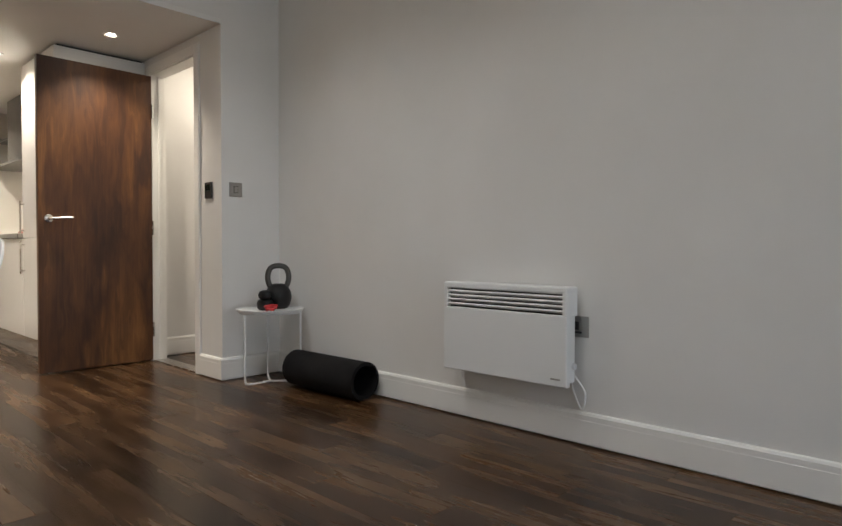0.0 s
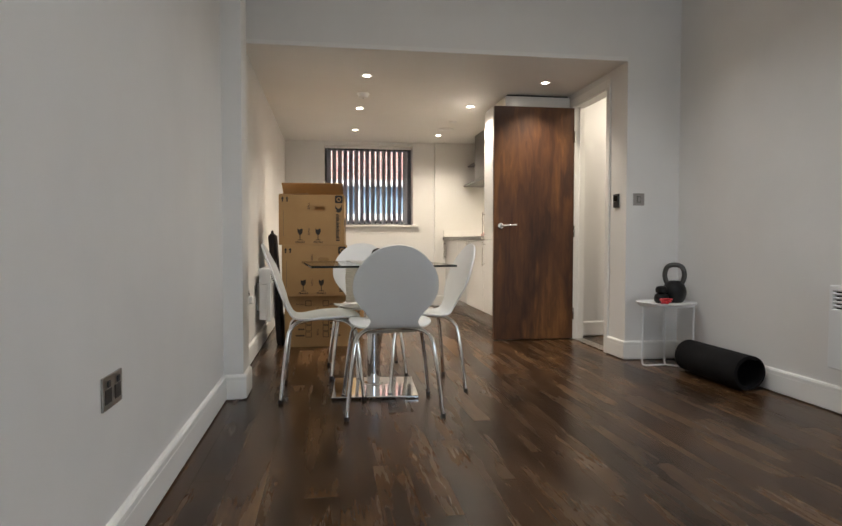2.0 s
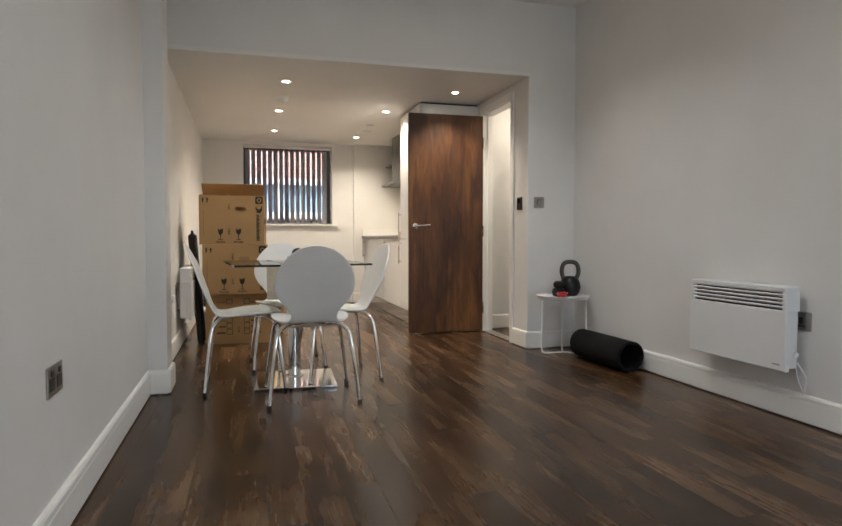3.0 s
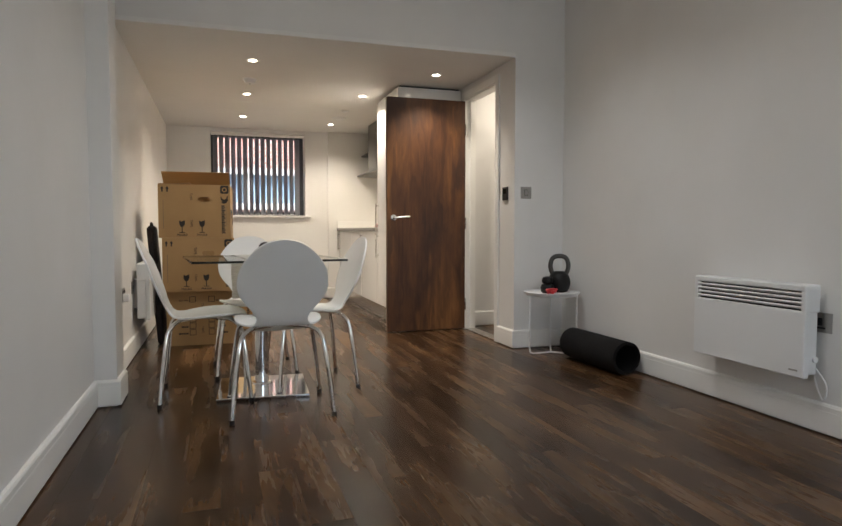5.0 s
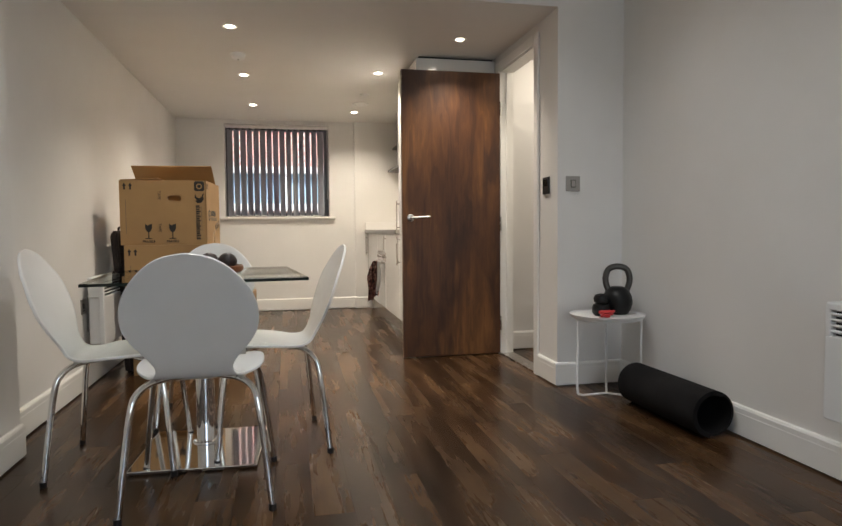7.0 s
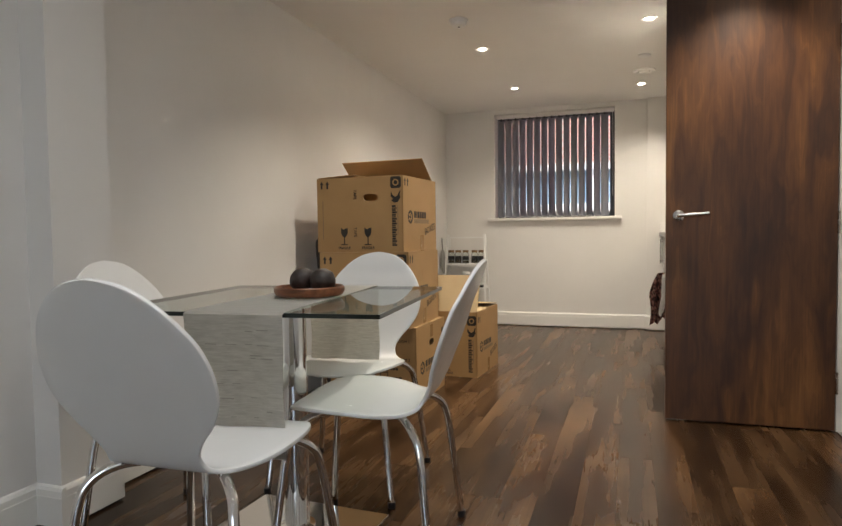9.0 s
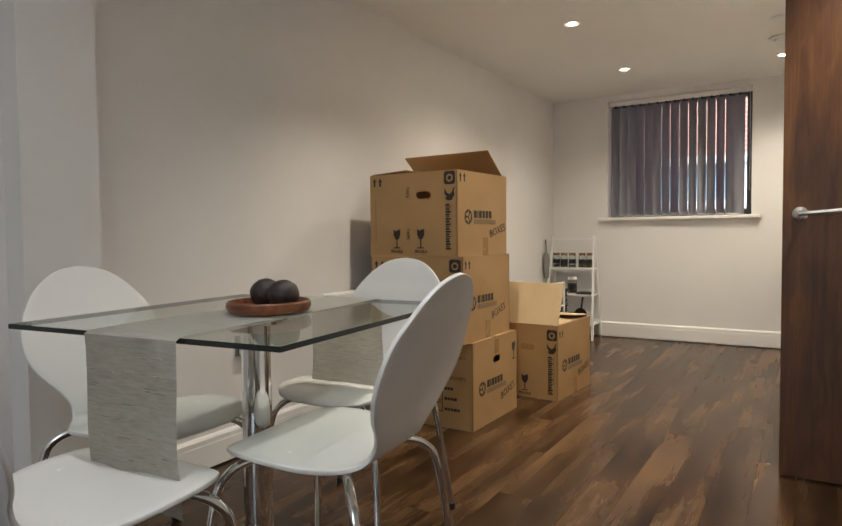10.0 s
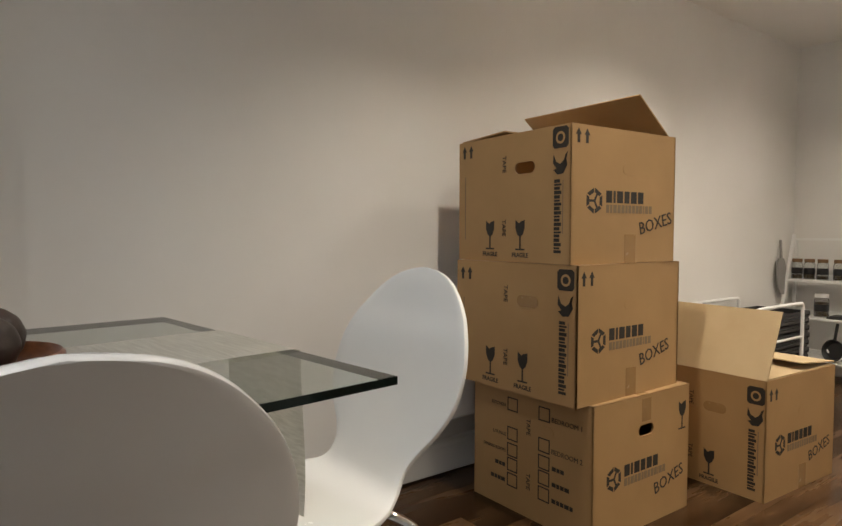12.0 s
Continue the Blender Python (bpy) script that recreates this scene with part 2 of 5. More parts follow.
def blind_fabric():
    """Grey woven blind cloth that lets some light through."""
    m = material("grey_blind_fabric", (0.3, 0.31, 0.34), 0.8)
    f = noise_fac(m, coords(m, (60, 60, 600)), 1.0, 3)
    col = ramp(m, f, [(0.3, (0.36, 0.37, 0.40)), (0.7, (0.43, 0.44, 0.47))])
    link(m, col, shader(m).inputs["Base Color"])
    tr, mx = node(m, "ShaderNodeBsdfTranslucent"), node(m, "ShaderNodeMixShader", Fac=0.3)
    link(m, col, tr.inputs["Color"])
    link(m, shader(m).outputs[0], mx.inputs[1])
    link(m, tr.outputs[0], mx.inputs[2])
    out = m.node_tree.nodes["Material Output"]
    link(m, mx.outputs[0], out.inputs["Surface"])
    return m


def facing_brick():
    m = material("red_facing_brick", (0.3, 0.14, 0.1), 0.85)
    tex = node(m, "ShaderNodeTexBrick", Scale=1.0)
    tex.inputs["Brick Width"].default_value, tex.inputs["Row Height"].default_value = 0.225, 0.075
    tex.inputs["Mortar Size"].default_value = 0.008
    tex.inputs["Color1"].default_value = (0.56, 0.27, 0.22, 1)
    tex.inputs["Color2"].default_value = (0.48, 0.21, 0.17, 1)
    tex.inputs["Mortar"].default_value = (0.60, 0.52, 0.48, 1)
    mp = node(m, "ShaderNodeMapping")
    mp.inputs["Rotation"].default_value = (radians(-90), 0, 0)
    link(m, coords(m), mp.inputs["Vector"])
    link(m, mp.outputs[0], tex.inputs["Vector"])
    link(m, tex.outputs["Color"], shader(m).inputs["Base Color"])
    return m


VENEER, OAK, CARD, CLOTH = veneer(), planks(), cardboard(), runner_cloth()
BOWLWOOD, NUT, TOWEL, BLIND, BRICK = turned_wood(), nut_shell(), patterned_towel(), blind_fabric(), facing_brick()
# paler than CARD: downlight falling on the flaps is put into the colour
CARDLIT = painted("lit_pale_cardboard", (0.46, 0.34, 0.19), (0.54, 0.41, 0.24), 0.7, scale=4, bump=0.2)
TAPEM = painted("parcel_tape", (0.30, 0.18, 0.08), (0.36, 0.22, 0.10), 0.25, scale=10, bump=0.02)
ASPHALT = painted("asphalt", (0.04, 0.04, 0.042), (0.065, 0.065, 0.066), 0.9, scale=3, bump=0.6)
BLUEGLASS = painted("blue_grey_panel", (0.20, 0.29, 0.38), (0.26, 0.36, 0.45), 0.3, scale=0.6)

# ---- mesh helpers ----


def bx(bm, x0, y0, z0, x1, y1, z1, bevel=0.0, seg=1):
    r = bmesh.ops.create_cube(bm, size=1.0, matrix=Matrix.LocRotScale(((x0 + x1) / 2, (y0 + y1) / 2, (z0 + z1) / 2), None, (x1 - x0, y1 - y0, z1 - z0)))
    if bevel:
        edges = list({e for v in r["verts"] for e in v.link_edges})
        bmesh.ops.bevel(bm, geom=edges, offset=bevel, segments=seg, affect="EDGES", profile=0.5)
    return bm


def box_mesh(x0, y0, z0, x1, y1, z1, bevel=0.0, seg=1):
    return bx(bmesh.new(), x0, y0, z0, x1, y1, z1, bevel, seg)


def lathe(profile, n=32, bm=None, centre=(0, 0, 0)):
    """A turned shape from (radius, height) pairs."""
    bm = bm or bmesh.new()
    rings = []
    for r, z in profile:
        if r < 1e-6:
            rings.append([bm.verts.new((centre[0], centre[1], centre[2] + z))])
        else:
            rings.append([bm.verts.new((centre[0] + r * math.cos(2 * math.pi * k / n), centre[1] + r * math.sin(2 * math.pi * k / n), centre[2] + z)) for k in range(n)])
    for a, b in zip(rings, rings[1:]):
        for k in range(n):
            j = (k + 1) % n
            if len(a) == 1 and len(b) > 1:
                bm.faces.new((a[0], b[j], b[k]))
            elif len(b) == 1 and len(a) > 1:
                bm.faces.new((a[k], a[j], b[0]))
            elif len(a) > 1:
                bm.faces.new((a[k], a[j], b[j], b[k]))
    bmesh.ops.recalc_face_normals(bm, faces=bm.faces)
    return bm


def smooth_path(points, steps=6):
    """Catmull-Rom through the points."""
    p = [Vector(q) for q in points]
    p = [2 * p[0] - p[1]] + p + [2 * p[-1] - p[-2]]
    out = []
    for i in range(1, len(p) - 2):
        for s in range(steps):
            t = s / steps
            a, b, c, d = p[i - 1], p[i], p[i + 1], p[i + 2]
            out.append(0.5 * ((2 * b) + (c - a) * t + (2 * a - 5 * b + 4 * c - d) * t * t + (3 * b - a - 3 * c + d) * t ** 3))
    out.append(p[-2])
    return out


def tube(points, r, n=10, bm=None, steps=6, smooth=True, closed=False):
    bm = bm or bmesh.new()
    path = smooth_path(points, steps) if smooth else [Vector(q) for q in points]
    rings, up = [], None
    m = len(path)
    for i, c in enumerate(path):
        if closed:
            d = path[(i + 1) % m] - path[i - 1]
        else:
            d = path[min(i + 1, m - 1)] - path[max(i - 1, 0)]
        d.normalize()
        if up is None:
            up = d.orthogonal().normalized()
        up = (up - d * up.dot(d)).normalized()
        side = d.cross(up)
        rings.append([bm.verts.new(c + r * (math.cos(2 * math.pi * k / n) * up + math.sin(2 * math.pi * k / n) * side)) for k in range(n)])
    pairs = list(zip(rings, rings[1:])) + ([(rings[-1], rings[0])] if closed else [])
    for a, b in pairs:
        for k in range(n):
            j = (k + 1) % n
            bm.faces.new((a[k], a[j], b[j], b[k]))
    if not closed:
        bm.faces.new(rings[0][::-1])
        bm.faces.new(rings[-1])
    bmesh.ops.recalc_face_normals(bm, faces=bm.faces)
    return bm


def finish(bm, name, mat, smooth=False):
    me = bpy.data.meshes.new(name)
    if smooth:
        for f in bm.faces:
            f.smooth = True
        for e in bm.edges:
            if len(e.link_faces) == 2 and e.calc_face_angle(0) > radians(38):
                e.smooth = False
    bm.to_mesh(me)
    bm.free()
    me.materials.append(mat)
    return me


def part(name, bm, mat, parent, label="", smooth=False, m=None):
    ob = new(name, finish(bm, name, mat, smooth))
    ob.parent = parent
    if m is not None:
        ob.matrix_basis = m
    if label:
        ob["label"] = label
    return ob


def thing(name, m, label, category, group="", kind=""):
    ob = new(name)
    ob.empty_display_size = 0.05
    ob.matrix_basis = m
    return tagged(ob, label, category, group, kind)


def whole(name, bm, mat, label, category, m=None, smooth=False, kind="", group=""):
    ob = new(name, finish(bm, name, mat, smooth))
    if m is not None:
        ob.matrix_basis = m
    return tagged(ob, label, category, group, kind)


def lettering(text, size, mat, parent, m, name="lettering", bold=0.0):
    cu = bpy.data.curves.new("text", "FONT")
    cu.body, cu.size, cu.extrude, cu.offset = text, size, 0.0004, bold
    cu.align_x, cu.align_y = "CENTER", "CENTER"
    cu.resolution_u = 2
    tmp = bpy.data.objects.new("text", cu)
    scene.collection.objects.link(tmp)
    me = bpy.data.meshes.new_from_object(tmp.evaluated_get(bpy.context.evaluated_depsgraph_get()))
    bpy.data.objects.remove(tmp)
    me.materials.clear()
    me.materials.append(mat)
    ob = new(name, me)
    ob.parent, ob.matrix_basis = parent, m
    return ob


I4 = Matrix.Identity(4)

# ---- large structure ----
KC, LC = 2.175, 2.75          # ceilings of kitchen and living room
XL, XK, XP = -2.72, -2.71, -2.615   # left wall, kitchen's left wall, face of the left pier
XR = 0.41                     # right wall of the living room
YB, YS = 4.0, -6.4           # window wall of the kitchen, window wall of the living room
TH = 0.12


def wall(name, *boxes, mat=WALL, label="smooth white painted plaster wall"):
    bm = bmesh.new()
    for b in boxes:
        bx(bm, *b)
    return whole(name, bm, mat, label, "wall", kind="structure")


wall("wall_left_living", (XL - TH, YS, 0, XL, -0.79, LC))
wall("pier_left", (XL - TH, -0.79, 0, XP, -0.55, LC), label="white painted pier stepping out of the wall")
wall("wall_left_kitchen", (XK - TH, -0.55, 0, XK, YB, LC))
wall("wall_right_living", (XR, YS, 0, XR + TH, 0.0, LC))
wall("pier_right", (0.0, 0.0, 0, XR + TH, 0.30, LC), label="white painted wall return beside the doorway")
wall("lintel", (XK, 0.0, KC + 0.03, 0.0, 0.16, LC), label="white painted downstand between the two ceilings")
wall("wall_over_door", (0.0, 0.30, 2.085, 0.10, 1.02, LC))
wall("wall_right_kitchen", (0.0, 1.02, 0, 0.10, YB, LC))
WX0, WX1, WZ0, WZ1 = -2.20, -1.035, 1.085, 2.13
wall("wall_window", (XK - TH, YB, 0, WX0, YB + 0.28, LC), (WX1, YB, 0, 0.10, YB + 0.28, LC), (WX0, YB, 0, WX1, YB + 0.28, WZ0), (WX0, YB, WZ1, WX1, YB + 0.28, LC))
wall("wall_boxing", (-0.745, YB - 0.05, 0, 0.0, YB, KC), label="white painted pipe boxing on the window wall")
wall("wall_rear", (XL - TH, YS - 0.2, 0, -1.65, YS, LC), (0.25, YS - 0.2, 0, XR + TH, YS, LC), (-1.65, YS - 0.2, 0, 0.25, YS, 0.6), (-1.65, YS - 0.2, 2.35, 0.25, YS, LC))
wall("wall_hall_end", (0.10, 1.13, 0, 1.50, 1.23, LC))
wall("wall_hall_far", (1.50, 0.20, 0, 1.60, 1.23, LC))
wall("wall_hall_near", (XR + TH, 0.20, 0, 1.50, 0.30, LC))


def slab(name, b, mat, label, category):
    return whole(name, box_mesh(*b), mat, label, category, kind="structure")


slab("ceiling_kitchen", (XK, 0.0, KC, 0.0, YB, KC + 0.03), CEIL, "low white plaster ceiling over the kitchen", "ceiling")
slab("ceiling_living", (XL - TH, YS - 0.2, LC, 1.6, 1.23, LC + 0.1), CEIL, "high white plaster ceiling", "ceiling")
slab("ceiling_hall", (0.10, 0.30, 2.3, 1.5, 1.13, 2.33), CEIL, "white plaster hall ceiling", "ceiling")

floor = whole("floor", box_mesh(XL - TH, YS - 0.2, -0.10, 1.6, YB + 0.28, -0.012), DARKBOX, "dark rustic oak laminate floor in long boards", "floor", kind="structure")

BH = 0.138


def skirting(x0, y0, x1, y1, nx, ny):
    """A moulded skirting board along a wall's foot; (nx, ny) points into the room. A dark joint stays open below it."""
    ln = math.hypot(x1 - x0, y1 - y0)
    prof = [(0, 0.009), (0.018, 0.009), (0.018, BH - 0.034), (0.0168, BH - 0.032), (0.0168, BH - 0.012), (0.011, BH - 0.003), (0.004, BH), (0, BH)]
    d = Vector((x1 - x0, y1 - y0, 0)) / ln
    nrm = Vector((nx, ny, 0))
    bm = bmesh.new()
    rings = []
    for s, q in ((0, Vector((x0, y0, 0))), (1, Vector((x1, y1, 0)))):
        rings.append([bm.verts.new(q + nrm * a + Vector((0, 0, z))) for a, z in prof])
    n = len(prof)
    for k in range(n):
        j = (k + 1) % n
        bm.faces.new((rings[0][k], rings[0][j], rings[1][j], rings[1][k]))
    bm.faces.new(rings[0][::-1])
    bm.faces.new(rings[1])
    bmesh.ops.recalc_face_normals(bm, faces=bm.faces)
    return whole("baseboard", bm, GLOSSW, "white gloss moulded skirting board", "baseboard", kind="structure")


skirting(XL, YS, XL, -0.79, 1, 0)
skirting(XL, -0.79, XP + 0.018, -0.79, 0, -1)
skirting(XP, -0.79, XP, -0.55, 1, 0)
skirting(XK, -0.55, XK, YB, 1, 0)
skirting(XK, YB, -0.745, YB, 0, -1)
skirting(-0.763, YB - 0.05, -0.58, YB - 0.05, 0, -1)
skirting(-0.745, YB - 0.05, -0.745, YB, -1, 0)
skirting(XR, YS, XR, 0.0, -1, 0)
skirting(-0.018, 0.0, XR, 0.0, 0, -1)
skirting(0.0, 0.0, 0.0, 0.262, -1, 0)
skirting(0.10, 1.13, 1.5, 1.13, 0, -1)
skirting(1.5, 0.3, 1.5, 1.13, -1, 0)

# kitchen window: frame, panes, sill
win = thing("window_1", I4, "dark grey framed window behind a vertical blind", "window", kind="structure")
GY = YB + 0.19
for nm, b in (("window_frame", (WX0, GY, WZ0, WX0 + 0.05, GY + 0.06, WZ1)), ("window_frame", (WX1 - 0.05, GY, WZ0, WX1, GY + 0.06, WZ1)),
              ("window_frame", (WX0 + 0.05, GY, WZ0, WX1 - 0.05, GY + 0.06, WZ0 + 0.05)), ("window_frame", (WX0 + 0.05, GY, WZ1 - 0.05, WX1 - 0.05, GY + 0.06, WZ1))):
    part(nm, box_mesh(*b, 0.004), FRAMEG, win)
p = part("pane", box_mesh(WX0 + 0.05, GY + 0.02, WZ0 + 0.05, WX1 - 0.05, GY + 0.026, WZ1 - 0.05), PANE, win)
p.visible_shadow = False
part("window_sill", box_mesh(WX0 - 0.065, YB - 0.045, WZ0 - 0.03, WX1 + 0.065, GY, WZ0 - 0.001, 0.006, 2), GLOSSW, win, "white gloss window board")

win2 = thing("window_2", I4, "white framed living room window", "window", kind="structure")
for b in ((-1.65, YS - 0.12, 0.6, -1.59, YS - 0.06, 2.35), (0.19, YS - 0.12, 0.6, 0.25, YS - 0.06, 2.35), (-1.59, YS - 0.12, 0.6, 0.19, YS - 0.06, 0.66), (-1.59, YS - 0.12, 2.29, 0.19, YS - 0.06, 2.35)):
    part("window_frame", box_mesh(*b, 0.004), GLOSSW, win2)
p = part("pane", box_mesh(-1.59, YS - 0.10, 0.66, 0.19, YS - 0.094, 2.29), PANE, win2)
p.visible_shadow = False

# vertical blind in the reveal
blind = thing("vertical_blind", pose(0, YB + 0.085, 0), "grey fabric vertical blind with tilted slats, half open", "blind")
part("head_rail", box_mesh(WX0 + 0.006, -0.022, WZ1 - 0.034, WX1 - 0.006, 0.022, WZ1 - 0.002, 0.003), GLOSSW, blind, "white head rail")
slat_bm = bmesh.new()
ns = 7
rows = []
for z in (WZ0 + 0.022, WZ1 - 0.052):
    rows.append([(-0.0445 + 0.089 * k / ns, 0.004 * (1 - (2 * k / ns - 1) ** 2), z) for k in range(ns + 1)])
va = [[slat_bm.verts.new(q) for q in r] for r in rows]
for k in range(ns):
    slat_bm.faces.new((va[0][k], va[0][k + 1], va[1][k + 1], va[1][k]))
bmesh.ops.solidify(slat_bm, geom=slat_bm.faces[:], thickness=0.0012)
slat_me = finish(slat_bm, "slat", BLIND)
weight_me = finish(box_mesh(-0.042, -0.003, WZ0 + 0.010, 0.042, 0.003, WZ0 + 0.034, 0.001), "bottom_weight", BLIND)
hook_me = finish(box_mesh(-0.006, -0.004, WZ1 - 0.056, 0.006, 0.004, WZ1 - 0.030, 0.001), "hanger", BLACKP)
NS = 15
for k in range(NS):
    x = WX0 + 0.055 + k * (WX1 - WX0 - 0.15) / (NS - 1)
    turn = 49 + 2.5 * math.sin(k * 2.3)
    if k >= NS - 1:
        turn = 35
    s = new("slat", slat_me)
    s.parent, s.matrix_basis = blind, pose(x, 0, 0, 0, 0, turn)
    for nm, me in (("bottom_weight", weight_me), ("hanger", hook_me)):
        w = new(nm, me)
        w.parent = s
part("pull_cord", tube([(WX1 - 0.02, -0.03, WZ1 - 0.03), (WX1 - 0.018, -0.032, 1.6), (WX1 - 0.02, -0.03, WZ0 + 0.2)], 0.002, 6), METALW, blind)
part("chain", tube([(WX0 + 0.05 + 0.5 * j * (WX1 - WX0 - 0.14) / (NS - 1), -0.03, WZ0 + (0.016 if j % 2 == 0 else 0.006)) for j in range(2 * NS - 1)], 0.0015, 5, steps=2), METALW, blind)

# outside the kitchen window
whole("ground", box_mesh(-300, -300, -1.2, 300, 400, -1.1), ASPHALT, "grey asphalt yard", "ground", kind="structure")
hb = thing("brick_building", pose(-1.5, 9.4, -1.1), "red brick building with a long glazed band", "building")
part("wall", box_mesh(-14, 0, 0, 14, 8, 2.42), BRICK, hb)
part("wall", box_mesh(-14, 0, 3.28, 14, 8, 9.0), BRICK, hb)
part("roof", box_mesh(-14.2, -0.2, 9.0, 14.2, 8.2, 9.25, 0.03), FRAMEG, hb)
part("lintel", box_mesh(-14, -0.04, 3.16, 14, 0.3, 3.28, 0.01), GLOSSW, hb, "white stone lintel band")
part("sill", box_mesh(-14, -0.07, 2.42, 14, 0.3, 2.56, 0.01), GLOSSW, hb, "white stone sill band")
for k in range(14):
    part("window_pane", box_mesh(-14 + 2 * k + 0.05, 0.10, 2.56, -14 + 2 * k + 1.95, 0.14, 3.16), BLUEGLASS, hb)
    part("window_post", box_mesh(-14 + 2 * k - 0.05, 0.02, 2.56, -14 + 2 * k + 0.05, 0.16, 3.16), GLOSSW, hb)

# ---- doorway and doors ----
DY0, DY1, DZ = 0.33, 0.975, 2.05
lining = thing("door_frame", I4, "white gloss door lining and architrave", "door frame", kind="structure")
part("jamb", box_mesh(0.0, DY0 - 0.03, 0, 0.10, DY0, DZ + 0.03), GLOSSW, lining)
part("jamb", box_mesh(0.0, DY1 + 0.015, 0, 0.10, DY1 + 0.045, DZ + 0.03), GLOSSW, lining)
part("head", box_mesh(0.0, DY0, DZ, 0.10, DY1 + 0.015, DZ + 0.03), GLOSSW, lining)
part("stop", box_mesh(0.045, DY0, 0, 0.06, DY0 + 0.012, DZ), GLOSSW, lining)
part("stop", box_mesh(0.045, DY1 + 0.003, 0, 0.06, DY1 + 0.015, DZ), GLOSSW, lining)
part("architrave", box_mesh(-0.016, DY0 - 0.068, 0, -0.0005, DY0 - 0.006, DZ + 0.068, 0.005, 2), GLOSSW, lining)
part("architrave", box_mesh(-0.016, DY0 - 0.006, DZ + 0.006, -0.0005, DY1 + 0.02, DZ + 0.068, 0.005, 2), GLOSSW, lining)
part("architrave", box_mesh(-0.016, DY1 + 0.021, 0, -0.0005, DY1 + 0.075, DZ + 0.068, 0.005, 2), GLOSSW, lining)
part("threshold", box_mesh(0.0, DY0, -0.004, 0.10, DY1, 0.006, 0.002), SATIN, lining, "satin metal threshold strip")

door = thing("door_1", pose(-0.006, 0.979, 0.008, 0, 0, 0), "dark walnut veneered flush door standing wide open", "door", kind="structure")
part("leaf", box_mesh(-0.722, 0, 0, 0, 0.044, 2.032, 0.0015), VENEER, door)


def lever(side):
    bm = bmesh.new()
    y = 0.0 if side < 0 else 0.044
    rose = lathe([(0, 0), (0.026, 0), (0.026, 0.007), (0.022, 0.0095), (0, 0.0095)], 28)
    bmesh.ops.transform(rose, matrix=Matrix.Translation((-0.665, y, 0.995)) @ Matrix.Rotation(radians(90 if side < 0 else -90), 4, "X"), verts=rose.verts)
    part("handle_rose", rose, SATIN, door, "satin steel rose", True)
    s = y + side * 0.0095
    e = y + side * 0.052
    part("door_handle", tube([(-0.665, s, 0.995), (-0.665, e - side * 0.012, 0.995), (-0.655, e, 0.995), (-0.62, e, 0.997), (-0.535, e, 1.002)], 0.0095, 12), SATIN, door, "satin steel lever handle", True)


lever(-1)
lever(1)
for z in (0.22, 0.95, 1.78):
    part("hinge", bx(tube([(0.004, -0.004, z - 0.05), (0.004, -0.004, z + 0.05)], 0.006, 10, smooth=False), 0.0, -0.002, z - 0.05, 0.0035, 0.030, z + 0.05), SATIN, door, "satin steel butt hinge")

d2 = thing("door_2", pose(0.46, 1.128, 0), "dark wooden hall door, closed", "door", kind="structure")
part("architrave", box_mesh(-0.05, -0.014, 0, 0.012, 0, 2.11, 0.004), GLOSSW, d2)
part("leaf", box_mesh(0.016, -0.004, 0.01, 0.74, 0.0, 2.04), VENEER, d2)
part("architrave", box_mesh(0.744, -0.014, 0, 0.80, 0, 2.11, 0.004), GLOSSW, d2)

# ---- ceiling fittings ----
for i, (x, y) in enumerate(SPOTS):
    t = thing("downlight", pose(x, y, KC), "round white recessed downlight, switched on", "downlight", "kitchen downlights")
    part("bezel", lathe([(0.034, -0.001), (0.041, -0.005), (0.045, -0.004), (0.046, 0.0), (0.030, 0.0), (0.031, -0.002), (0.034, -0.001)], 32), METALW, t, "", True)
    part("lamp", lathe([(0, -0.003), (0.018, -0.0028), (0.025, -0.001), (0.025, 0.0), (0, 0.0)], 24), BULB, t, "glowing lamp face", True)

t = thing("smoke_detector", pose(-1.843, 1.30, KC), "round white plastic smoke detector", "smoke detector")
part("base", lathe([(0, 0), (0.055, 0), (0.055, -0.012), (0, -0.012)], 32), METALW, t, "", True)
part("head", lathe([(0, -0.040), (0.030, -0.040), (0.042, -0.034), (0.047, -0.014), (0.047, -0.012), (0, -0.012)], 32), METALW, t, "", True)
part("indicator", lathe([(0, -0.0425), (0.006, -0.042), (0.006, -0.040), (0, -0.040)], 12), BLACKP, t)
t = thing("ceiling_vent", pose(-0.79, 2.90, KC), "round white ceiling air valve", "vent")
part("rim", lathe([(0.05, 0), (0.085, 0), (0.083, -0.010), (0.062, -0.016), (0.05, -0.010), (0.05, 0)], 36), METALW, t, "", True)
part("cone", lathe([(0, -0.022), (0.030, -0.021), (0.044, -0.013), (0.040, -0.004), (0, -0.004)], 36), METALW, t, "", True)
t = thing("ceiling_sensor", pose(-0.80, 2.46, KC), "small round white ceiling sensor", "sensor")
part("body", lathe([(0, 0), (0.045, 0), (0.044, -0.008), (0.030, -0.014), (0, -0.016)], 32), METALW, t, "", True)
